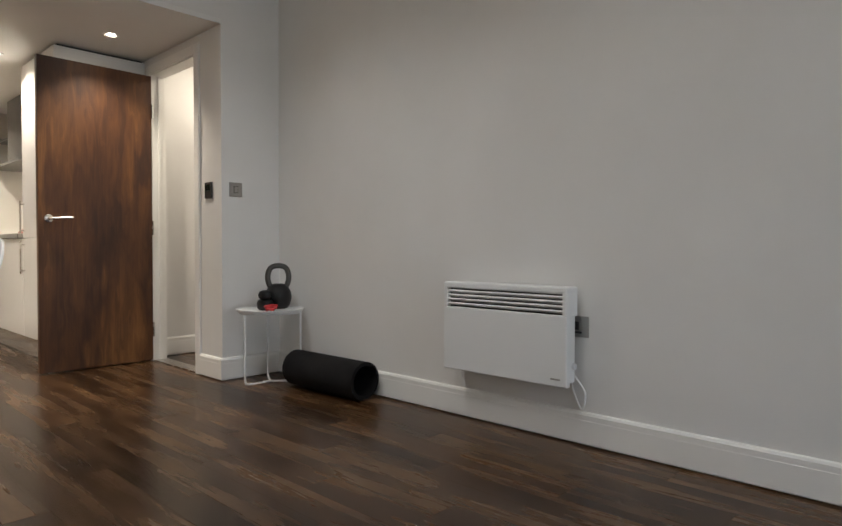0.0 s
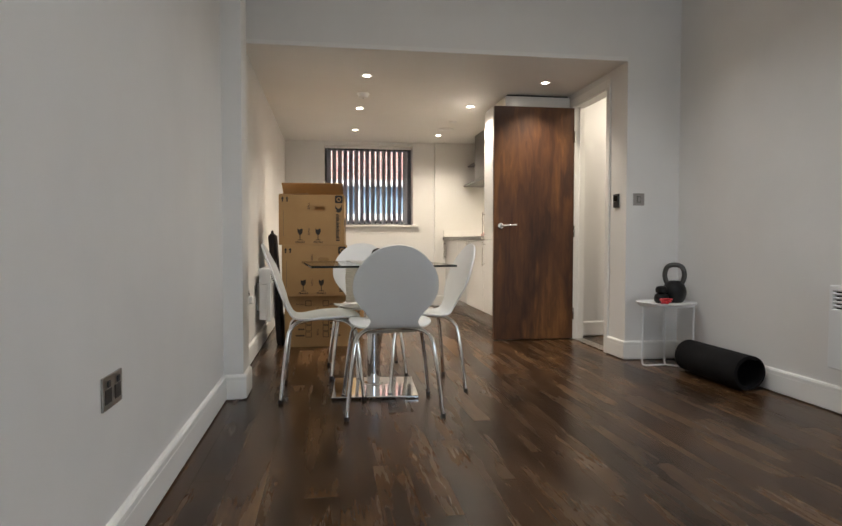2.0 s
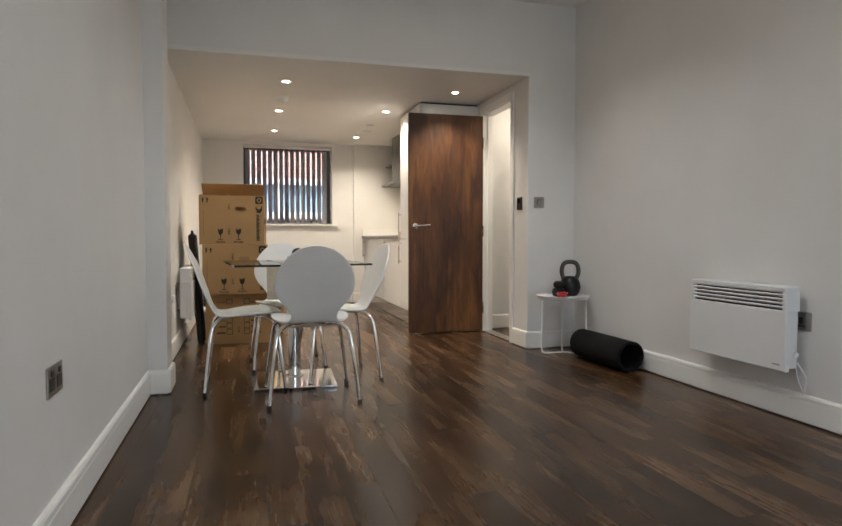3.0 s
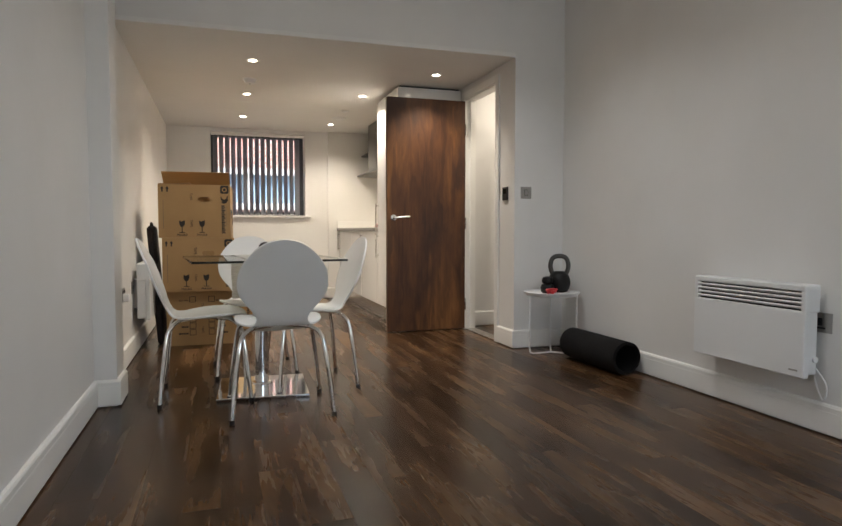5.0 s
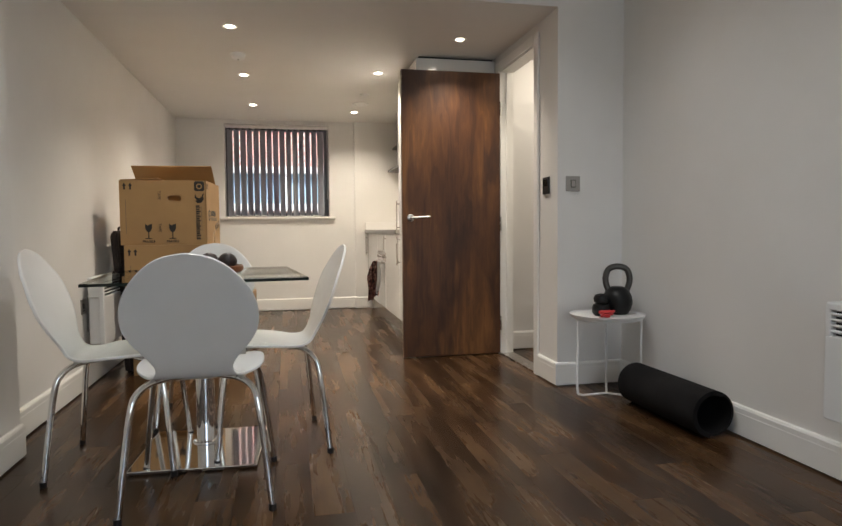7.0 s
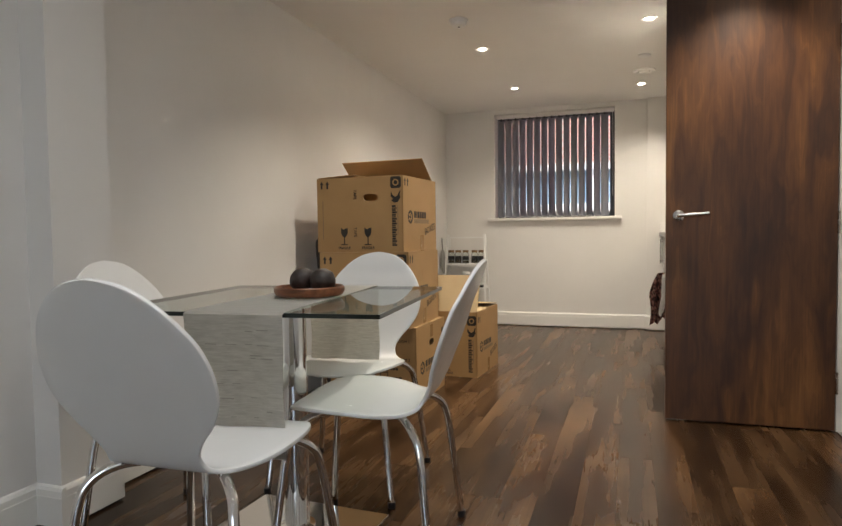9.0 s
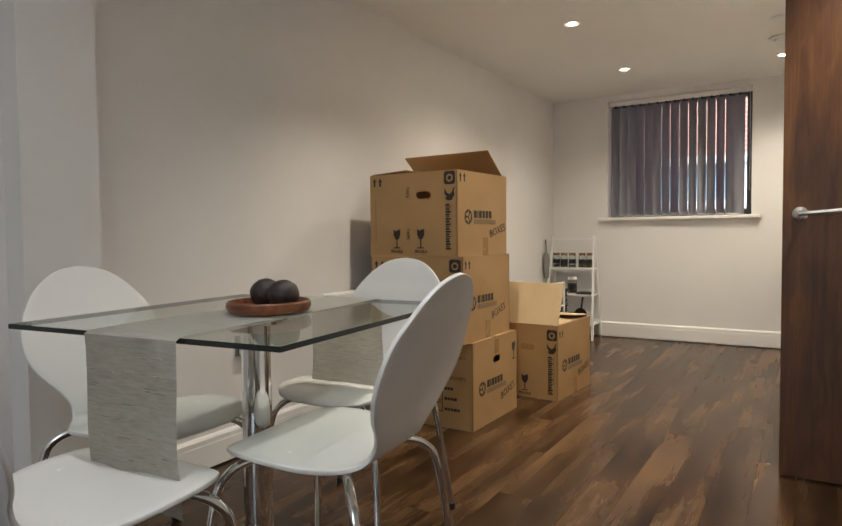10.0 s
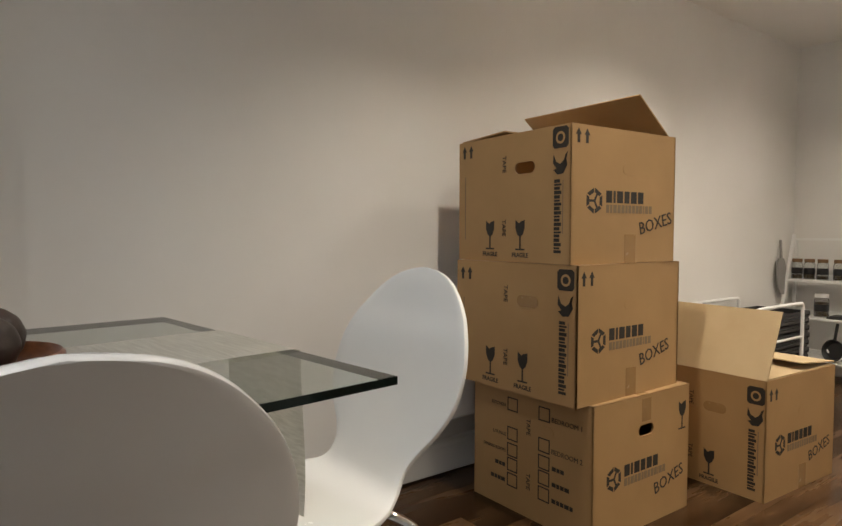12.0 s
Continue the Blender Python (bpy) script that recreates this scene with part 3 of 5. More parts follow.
for lx, ly, power, beam in LIVING_SPOTS:
    t = thing("downlight", pose(lx, ly, LC), "round white recessed downlight, switched on", "downlight", "living room downlights")
    part("bezel", lathe([(0.044, -0.001), (0.052, -0.006), (0.060, -0.004), (0.061, 0.0), (0.040, 0.0), (0.041, -0.002), (0.044, -0.001)], 32), METALW, t, "", True)
    part("lamp", lathe([(0, -0.003), (0.030, -0.0028), (0.039, -0.001), (0.039, 0.0), (0, 0.0)], 24), BULB, t, "glowing lamp face", True)
# assumed fitting for the added hall light, never in view
t = thing("downlight", pose(0.62, 0.72, 2.30), "round white recessed downlight, switched on", "downlight", "hall downlight")
part("bezel", lathe([(0.044, -0.001), (0.052, -0.006), (0.060, -0.004), (0.061, 0.0), (0.040, 0.0), (0.041, -0.002), (0.044, -0.001)], 32), METALW, t, "", True)
part("lamp", lathe([(0, -0.003), (0.030, -0.0028), (0.039, -0.001), (0.039, 0.0), (0, 0.0)], 24), BULB, t, "glowing lamp face", True)

# ---- switches and sockets ----


def plate(name, m, w, h, label, category, detail):
    """A brushed metal plate in its own xz plane, facing -y."""
    t = thing(name, m, label, category)
    part("face_plate", box_mesh(-w / 2, -0.006, -h / 2, w / 2, 0, h / 2, 0.002, 2), STEEL, t)
    if detail == "switch":
        part("rocker", box_mesh(-0.012, -0.0105, -0.019, 0.012, -0.006, 0.019, 0.002), STEEL, t)
        part("surround", box_mesh(-0.0145, -0.0068, -0.0215, 0.0145, -0.0058, 0.0215), BLACKP, t)
    elif detail == "spur":
        part("rocker", box_mesh(-0.022, -0.0095, -0.014, 0.0, -0.006, 0.020, 0.002), BLACKP, t)
        part("fuse_holder", box_mesh(-0.025, -0.0085, -0.028, 0.014, -0.006, -0.020, 0.001), BLACKP, t)
    else:
        for cx in ((-0.036, 0.036) if w > 0.1 else (0,)):
            part("socket_insert", box_mesh(cx - 0.024, -0.0075, -0.028, cx + 0.024, -0.0058, 0.010, 0.001), BLACKP, t)
            part("rocker", box_mesh(cx - 0.009, -0.011, 0.014, cx + 0.009, -0.006, 0.032, 0.002), BLACKP, t)
    return t


plate("light_switch", pose(0.093, 0.0, 1.177), 0.088, 0.088, "brushed steel single light switch on the white wall", "switch", "switch")
t = thing("thermostat", pose(0.0, 0.150, 1.176, 0, 0, -90), "small black room controller on the white wall", "controller")
part("body", box_mesh(-0.043, -0.012, -0.05, 0.043, 0, 0.05, 0.003, 2), BLACKP, t)
part("screen", box_mesh(-0.030, -0.0135, -0.002, 0.030, -0.0115, 0.036, 0.001), GLASSEDGE, t)
part("bracket", box_mesh(-0.045, -0.003, -0.052, 0.045, -0.0005, 0.052, 0.001), STEEL, t)
plate("heater_spur", pose(XR, -2.205, 0.490, 0, 0, -90), 0.088, 0.088, "brushed steel fused switch beside the heater", "switch", "spur")
plate("double_socket", pose(XL, -2.562, 0.478, 0, 0, 90), 0.148, 0.088, "brushed dark steel double socket on the white wall", "socket", "socket")
t = plate("double_socket", pose(XK, 0.155, 0.475, 0, 0, 90), 0.148, 0.088, "brushed steel double socket with a white plug", "socket", "socket")
part("plug", box_mesh(-0.062, -0.045, -0.038, -0.012, -0.0075, 0.014, 0.008, 2), METALW, t, "white plug")
plate("fused_spur", pose(XK, 0.62, 0.485, 0, 0, 90), 0.088, 0.088, "brushed steel fused switch beside the heater", "switch", "spur")


# ---- panel heaters ----
def heater(m, label):
    """Wall panel heater 0.63 wide; faces -y in its own frame."""
    W, H, D = 0.662, 0.410, 0.118
    t = thing("panel_heater", m, label, "heater", "panel heaters")
    part("back_box", box_mesh(-W / 2 + 0.012, -0.090, 0.012, W / 2 - 0.012, -0.030, H - 0.02, 0.004), HEATW, t)
    part("wall_bracket", box_mesh(-W / 2 + 0.08, -0.030, 0.08, W / 2 - 0.08, 0, H - 0.12), STEEL, t)
    part("front_panel", box_mesh(-W / 2, -D, 0.0, W / 2, -0.088, H - 0.116, 0.006, 3), HEATW, t)
    part("top_cap", box_mesh(-W / 2, -D, H - 0.030, W / 2, -0.030, H, 0.008, 3), HEATW, t)
    for s in (-1, 1):
        a, b = sorted((s * W / 2, s * (W / 2 - 0.024)))
        part("cheek", box_mesh(a, -D, H - 0.122, b, -0.032, H - 0.020, 0.006, 2), HEATW, t)
    part("grille_back", box_mesh(-W / 2 + 0.02, -0.094, H - 0.118, W / 2 - 0.02, -0.0902, H - 0.026), DARKBOX, t)
    for k in range(4):
        z = H - 0.102 + k * 0.0195
        bm = box_mesh(-W / 2 + 0.022, -0.0115, -0.0045, W / 2 - 0.022, 0.0115, 0.0045, 0.002)
        part("slat", bm, HEATW, t, m=pose(0, -0.1045, z, -22))
    part("maker_mark", box_mesh(W / 2 - 0.075, -D - 0.0006, 0.028, W / 2 - 0.030, -D + 0.001, 0.035), STEEL, t)
    part("thermostat_knob", lathe([(0, 0), (0.014, 0), (0.013, 0.012), (0, 0.012)], 20), METALW, t, "white plastic knob", True, pose(W / 2 - 0.014, -0.045, 0.08, 0, 90, 0))
    part("cable", tube([(W / 2 - 0.014, -0.03, 0.04), (W / 2 + 0.03, -0.02, -0.03), (W / 2 + 0.01, -0.012, -0.10), (W / 2 - 0.03, -0.010, -0.03), (W / 2 - 0.05, -0.01, 0.06)], 0.004, 8), METALW, t, "white flex", True)
    return t


heater(pose(XR, -1.883, 0.248, 0, 0, -90), "white panel heater with louvred top on the wall above the skirting")
heater(pose(XK, 0.94, 0.246, 0, 0, 90), "white panel heater on the wall beside cardboard boxes")


# ---- dining table ----
table = thing("dining_table", pose(-1.886, -0.576, 0, 0, 0, 6.0), "square clear glass dining table on a chrome pedestal", "table")
G0, G1, HW = 0.728, 0.740, 0.396
top = part("tabletop", box_mesh(-HW, -HW, G0, HW, HW, G1, 0.0015), TABLEGLASS, table, "clear glass top with dark polished edge")
top.data.materials.append(CLEAR)
for poly in top.data.polygons:
    poly.material_index = 0 if poly.normal.z > 0.5 else 1
eb = bmesh.new()
for b in ((-HW - 0.0006, -HW - 0.0006, HW + 0.0006, -HW + 0.0008), (-HW - 0.0006, HW - 0.0008, HW + 0.0006, HW + 0.0006), (-HW - 0.0006, -HW + 0.0008, -HW + 0.0008, HW - 0.0008), (HW - 0.0008, -HW + 0.0008, HW + 0.0006, HW - 0.0008)):
    bx(eb, b[0], b[1], G0 + 0.0005, b[2], b[3], G1 - 0.0005)
part("glass_edge", eb, GLASSEDGE, table, "dark green polished edge")
part("column", lathe([(0, 0.018), (0.056, 0.018), (0.054, 0.024), (0.0385, 0.028), (0.0385, 0.706), (0.070, 0.710), (0.070, 0.720), (0, 0.720)], 48), CHROME, table, "chrome column", True)
part("top_disc", lathe([(0, 0.720), (0.085, 0.720), (0.085, 0.7275), (0, 0.7275)], 40), SATIN, table, "", True)
part("base_plate", box_mesh(-0.24, -0.243, 0.004, 0.24, 0.243, 0.018, 0.003, 2), CHROME, table, "mirror chrome base plate", m=pose(-0.009, -0.080, 0, 0, 0, -9))

# cloth runner over the glass
runner = bmesh.new()
RW = 0.134
prof = []
for k in range(13):
    s = k / 12
    prof.append((-HW - 0.006 - 0.010 * math.sin(s * 2.4), 0.378 + s * (G1 - 0.378 - 0.004)))
prof += [(-HW - 0.003, G1 + 0.001)]
for k in range(21):
    s = k / 20
    prof.append((-HW + 0.006 + s * (2 * HW - 0.012), G1 + 0.0025 + 0.0012 * math.sin(9 * s)))
prof += [(HW + 0.003, G1 + 0.001)]
for k in range(11):
    s = k / 10
    prof.append((HW + 0.006 + 0.006 * math.sin(s * 3), G1 - 0.004 - s * 0.27))
ring = []
for i, (y, z) in enumerate(prof):
    ring.append([runner.verts.new((0.022 + RW * (2 * j / 8 - 1) + 0.0015 * math.sin(i * 0.9), y + (0.004 * math.sin(j * 1.3 + i * 0.2) if z < G1 - 0.02 else 0), z)) for j in range(9)])
for a, b in zip(ring, ring[1:]):
    for j in range(8):
        runner.faces.new((a[j], a[j + 1], b[j + 1], b[j]))
bmesh.ops.solidify(runner, geom=runner.faces[:], thickness=0.0016)
cloth = thing("table_runner", pose(-1.886, -0.576, 0, 0, 0, 6.0), "pale grey slub woven runner draped over the glass table", "table runner")
part("cloth", runner, CLOTH, cloth, "", True)
st = bmesh.new()
rs = random.Random(3)
for zrow in [0.395 + 0.0335 * k for k in range(10)] + [0.413, 0.482, 0.566, 0.634]:
    u = -RW + 0.006 + rs.uniform(0.0, 0.03)
    while u < RW - 0.045:
        ln = rs.uniform(0.012, 0.034)
        if rs.random() < 0.38:
            sl = rs.uniform(-0.002, 0.002)
            s = (zrow - 0.378) / (G1 - 0.382)
            jj = (u + ln / 2 + RW) / RW * 4
            yy = -HW - 0.006 - 0.010 * math.sin(s * 2.4) + 0.004 * math.sin(jj * 1.3 + s * 2.4)
            bx(st, 0.022 + u, yy - 0.0023, zrow + sl, 0.022 + u + ln, yy + 0.0023, zrow + sl + rs.uniform(0.0008, 0.0015))
        u += ln + rs.uniform(0.006, 0.03)
ob = part("slub_threads", st, STITCH, cloth, "dark slub threads")
ob["kind"] = "stuff"

bowl = whole("wooden_dish", lathe([(0, 0.004), (0.075, 0.004), (0.088, 0.008), (0.098, 0.018), (0.099, 0.026), (0.102, 0.030), (0.106, 0.026), (0.107, 0.016), (0.101, 0.004), (0.092, 0.0), (0, 0.0)], 56), BOWLWOOD, "round turned red-brown wooden dish on the runner", "dish", pose(-1.820, -0.590, G1 + 0.0055), True)


def nut(x, y, turn):
    bm = bmesh.new()
    bmesh.ops.create_icosphere(bm, subdivisions=4, radius=0.04)
    for v in bm.verts:
        d = v.co.normalized()
        v.co *= 1 + 0.05 * noise.noise(d * 2.2 + Vector((turn, 0, 0))) - 0.05 * max(0, d.z) ** 6
    whole("seed_ball", bm, NUT, "dark brown dried seed ball in the wooden dish", "ornament", pose(x, y, G1 + 0.0095 + 0.040, 20, 10, turn), True, group="seed balls")


nut(-1.857, -0.565, 0)
nut(-1.781, -0.577, 70)


# ---- dining chairs ----
def dining_chair():
    t = thing("dining_chair", I4, "white moulded dining chair with round back and chrome legs", "chair", "chairs round the table")
    ctrl = [(0.217, 0.436, 0.0), (0.213, 0.441, 0.094), (0.19, 0.451, 0.158), (0.125, 0.458, 0.202), (0.03, 0.455, 0.214), (-0.05, 0.448, 0.202), (-0.112, 0.443, 0.165), (-0.155, 0.453, 0.131), (-0.178, 0.483, 0.12), (-0.196, 0.521, 0.141),
            (-0.211, 0.562, 0.176), (-0.233, 0.614, 0.203), (-0.256, 0.672, 0.207), (-0.276, 0.724, 0.193), (-0.295, 0.767, 0.167), (-0.309, 0.805, 0.132), (-0.32, 0.833, 0.094), (-0.327, 0.849, 0.054), (-0.33, 0.857, 0.0)]
    rows = smooth_path(ctrl, 4)
    bm = bmesh.new()
    n = 16
    grid = []
    for i, q in enumerate(rows):
        w = max(q.z, 0.002)
        s = i / (len(rows) - 1)
        line = []
        for j in range(n + 1):
            u = 2 * j / n - 1
            x = w * u
            curl = 0.35 * x * x
            y, z = q.x, q.y
            if s > 0.5:
                y += curl * min(1, (s - 0.5) * 4) * 0.9
            else:
                z += curl * 0.35 * min(1, (0.5 - s) * 4) if s > 0.12 else 0
            line.append(bm.verts.new((x, y, z)))
        grid.append(line)
    for a, b in zip(grid, grid[1:]):
        for j in range(n):
            bm.faces.new((a[j], a[j + 1], b[j + 1], b[j]))
    bmesh.ops.recalc_face_normals(bm, faces=bm.faces)
    bmesh.ops.solidify(bm, geom=bm.faces[:], thickness=0.011)
    rim = [e for e in bm.edges if len(e.link_faces) == 2 and e.calc_face_angle(0) > radians(60)]
    bmesh.ops.bevel(bm, geom=rim, offset=0.003, segments=2, affect="EDGES", profile=0.5)
    part("shell", bm, CHAIRW, t, "white lacquered one-piece seat and back", True)
    for sx in (-1, 1):
        for sy in (-1, 1):
            part("leg", tube([(sx * 0.237, sy * 0.222, 0.006), (sx * 0.218, sy * 0.205, 0.18), (sx * 0.197, sy * 0.186, 0.345), (sx * 0.180, sy * 0.165, 0.398), (sx * 0.140, sy * 0.130, 0.424), (sx * 0.085, sy * 0.085, 0.427), (sx * 0.02, sy * 0.03, 0.427)], 0.0112, 12), CHROME, t, "chrome tube leg", True)
            part("foot_cap", lathe([(0, 0), (0.012, 0), (0.0132, 0.004), (0.0132, 0.022), (0, 0.022)], 14), BLACKP, t, "black plastic foot", True, pose(sx * 0.237, sy * 0.222, 0))
            part("bracket", box_mesh(-0.02, -0.010, 0, 0.02, 0.010, 0.012, 0.002), SATIN, t, m=pose(sx * 0.12, sy * 0.115, 0.427, 0, 0, 45 * sx * sy))
    part("mount_plate", box_mesh(-0.07, -0.07, 0.423, 0.07, 0.07, 0.441, 0.003), STEEL, t)
    return t


chair = dining_chair()
chair.matrix_basis = pose(-1.832, -1.072, 0, 0, 0, 0.6)
copy_thing(chair, pose(-2.188, -0.680, 0, 0, 0, -89))
copy_thing(chair, pose(-1.615, -0.590, 0, 0, 0, 95.6))
copy_thing(chair, pose(-1.904, -0.130, 0, 0, 0, 182))


# ---- cardboard boxes ----
def flat(points, depth=0.0006):
    """A thin printed shape from an outline."""
    bm = bmesh.new()
    f = bm.faces.new([bm.verts.new((x, y, 0)) for x, y in points])
    r = bmesh.ops.extrude_face_region(bm, geom=[f])
    bmesh.ops.translate(bm, verts=[v for v in r["geom"] if isinstance(v, bmesh.types.BMVert)], vec=(0, 0, depth))
    bmesh.ops.recalc_face_normals(bm, faces=bm.faces)
    return bm


def join_flats(shapes):
    out = bmesh.new()
    for s in shapes:
        me = bpy.data.meshes.new("tmp")
        s.to_mesh(me)
        s.free()
        out.from_mesh(me)
        bpy.data.meshes.remove(me)
    return out


def rect(u0, v0, u1, v1):
    return flat([(u0, v0), (u1, v0), (u1, v1), (u0, v1)])


def disc(u, v, r, n=24, a0=0, a1=360):
    pts = [(u + r * math.cos(radians(a0 + (a1 - a0) * k / n)), v + r * math.sin(radians(a0 + (a1 - a0) * k / n))) for k in range(n + (0 if a1 - a0 == 360 else 1))]
    return flat(pts)


def annulus(u, v, r0, r1, n=24):
    bm = bmesh.new()
    a = [bm.verts.new((u + r0 * math.cos(2 * math.pi * k / n), v + r0 * math.sin(2 * math.pi * k / n), 0.0006)) for k in range(n)]
    b = [bm.verts.new((u + r1 * math.cos(2 * math.pi * k / n), v + r1 * math.sin(2 * math.pi * k / n), 0.0006)) for k in range(n)]
    for k in range(n):
        j = (k + 1) % n
        bm.faces.new((a[k], b[k], b[j], a[j]))
    return bm


def arrow(u, v, w, h):
    return flat([(u - w * 0.22, v), (u + w * 0.22, v), (u + w * 0.22, v + h * 0.55), (u + w / 2, v + h * 0.55), (u, v + h), (u - w / 2, v + h * 0.55), (u - w * 0.22, v + h * 0.55)])


def arrows(u, v):
    return join_flats([arrow(u, v, 0.024, 0.042), arrow(u + 0.036, v, 0.024, 0.042)])


def wine_glass(u, v):
    s, k = 0.041, 0.80
    pts = [(u - s / 2, v + 0.118 * k), (u - s / 2, v + 0.085 * k), (u - s * 0.3, v + 0.062 * k), (u - 0.004, v + 0.054 * k), (u + 0.004, v + 0.054 * k), (u + s * 0.3, v + 0.062 * k), (u + s / 2, v + 0.085 * k), (u + s / 2, v + 0.118 * k), (u + 0.002, v + 0.112 * k), (u - 0.004, v + 0.105 * k)]
    return join_flats([flat(pts), rect(u - 0.003, v + 0.004, u + 0.003, v + 0.056 * k), rect(u - s / 2, v, u + s / 2, v + 0.005)])


def hexagon_mark(u, v, r):
    out = []
    for k in range(6):
        a, b = radians(60 * k + 34), radians(60 * k + 86)
        q = [(u + r * math.cos(a), v + r * math.sin(a)), (u + r * math.cos(b), v + r * math.sin(b)), (u + 0.66 * r * math.cos(b), v + 0.66 * r * math.sin(b)), (u + 0.66 * r * math.cos(a), v + 0.66 * r * math.sin(a))]
        out.append(flat(q))
        if k % 2 == 0:
            c = radians(60 * k + 60)
            out.append(flat([(u + 0.10 * r * math.cos(c + 1.4), v + 0.10 * r * math.sin(c + 1.4)), (u + 0.10 * r * math.cos(c - 1.4), v + 0.10 * r * math.sin(c - 1.4)), (u + 0.6 * r * math.cos(c - 0.15), v + 0.6 * r * math.sin(c - 0.15)), (u + 0.6 * r * math.cos(c + 0.15), v + 0.6 * r * math.sin(c + 0.15))]))
    return join_flats(out)


def word_bars(u, v, widths, h, gap):
    out = []
    for w in widths:
        out.append(rect(u, v, u + w, v + h))
        u += w + gap
    return join_flats(out)


def pill(u, v, w, h):
    r = h / 2
    pts = [(u + w / 2 - r + r * math.cos(radians(a)), v + r * math.sin(radians(a))) for a in range(-90, 91, 15)]
    pts += [(u - w / 2 + r + r * math.cos(radians(a)), v + r * math.sin(radians(a))) for a in range(90, 271, 15)]
    return pts


def carton_wall(w, h, hole, thick=0.006):
    """A panel in its own uv plane, with a real slot with rounded ends cut through when hole is given."""
    bm = bmesh.new()
    if not hole:
        return bx(bm, 0, 0, -thick, w, h, 0)
    u, v, hw, hh = hole[0], hole[1], hole[2] / 2, hole[3] / 2
    bx(bm, 0, 0, -thick, u - hw, h, 0)
    bx(bm, u + hw, 0, -thick, w, h, 0)
    bx(bm, u - hw, 0, -thick, u + hw, v - hh, 0)
    bx(bm, u - hw, v + hh, -thick, u + hw, h, 0)
    for su in (-1, 1):
        for sv in (-1, 1):
            pts = [(u + su * hw, v + sv * hh)] + [(u + su * (hw - hh + hh * math.sin(radians(a))), v + sv * hh * math.cos(radians(a))) for a in range(0, 91, 15)]
            lo = [bm.verts.new((x, y, -thick)) for x, y in pts]
            hi = [bm.verts.new((x, y, 0)) for x, y in pts]
            bm.faces.new(lo)
            bm.faces.new(hi)
            for k in range(len(pts)):
                j = (k + 1) % len(pts)
                bm.faces.new((lo[k], lo[j], hi[j], hi[k]))
    bmesh.ops.recalc_face_normals(bm, faces=bm.faces)
    return bm


def brand_panel(body, m, variant):
    """Print on the long side: a mark, two lines of lettering drawn as bars, a scrawled word."""
    def put(nm, bm, mat):
        part(nm, bm, mat, body, m=m)
    put("print_mark", hexagon_mark(0.100, 0.187, 0.038), INK)
    put("print_word", word_bars(0.152, 0.183, (0.026, 0.009, 0.027, 0.023, 0.027, 0.026), 0.036, 0.0075), INK)
    put("print_line", word_bars(0.152, 0.153, (0.014, 0.010, 0.015, 0.014, 0.014, 0.010, 0.013, 0.013, 0.014, 0.014, 0.005, 0.014, 0.014), 0.024, 0.0045), INKLIGHT)
    lettering("BOXES", 0.056, INK, body, m @ pose(0.392, 0.122, 0.0004, 0, 0, 13), "print_lettering")
    if variant == "room":
        put("print_glass", wine_glass(0.465, 0.275), INK)
    else:
        put("print_arrows", arrows(0.030, 0.352), INK)


def icon_column(body, m):
    """Two badge icons and a vertical line of bars beside the corner."""
    def put(nm, bm, mat):
        part(nm, bm, mat, body, m=m)
    sq = [(0.448 + a, 0.338 + b) for a, b in ((0.008, 0), (0.054, 0), (0.062, 0.008), (0.062, 0.054), (0.054, 0.062), (0.008, 0.062), (0, 0.054), (0, 0.008))]
    put("print_badge", flat(sq), INK)
    part("print_badge_ring", annulus(0.479, 0.368, 0.011, 0.018), CARD, body, m=m @ pose(0, 0, 0.0005))
    put("print_badge", flat([(0.452, 0.322), (0.462, 0.300), (0.478, 0.292), (0.490, 0.300), (0.508, 0.326), (0.498, 0.318), (0.506, 0.288), (0.490, 0.264), (0.468, 0.262), (0.452, 0.276), (0.464, 0.280), (0.450, 0.296)]), INK)
    bars = []
    v = 0.248
    for k in range(19):
        h = (0.0095, 0.0055, 0.0085, 0.010)[k % 4]
        off = 0.006 if k % 5 in (1, 3) else 0.0
        bars.append(rect(0.456, v - h, 0.478 + off, v))
        v -= h + 0.0032
    put("print_line", join_flats(bars), INK)
    put("print_line", word_bars(0.4885, 0.090, (0.003,), 0.155, 0), INKLIGHT)


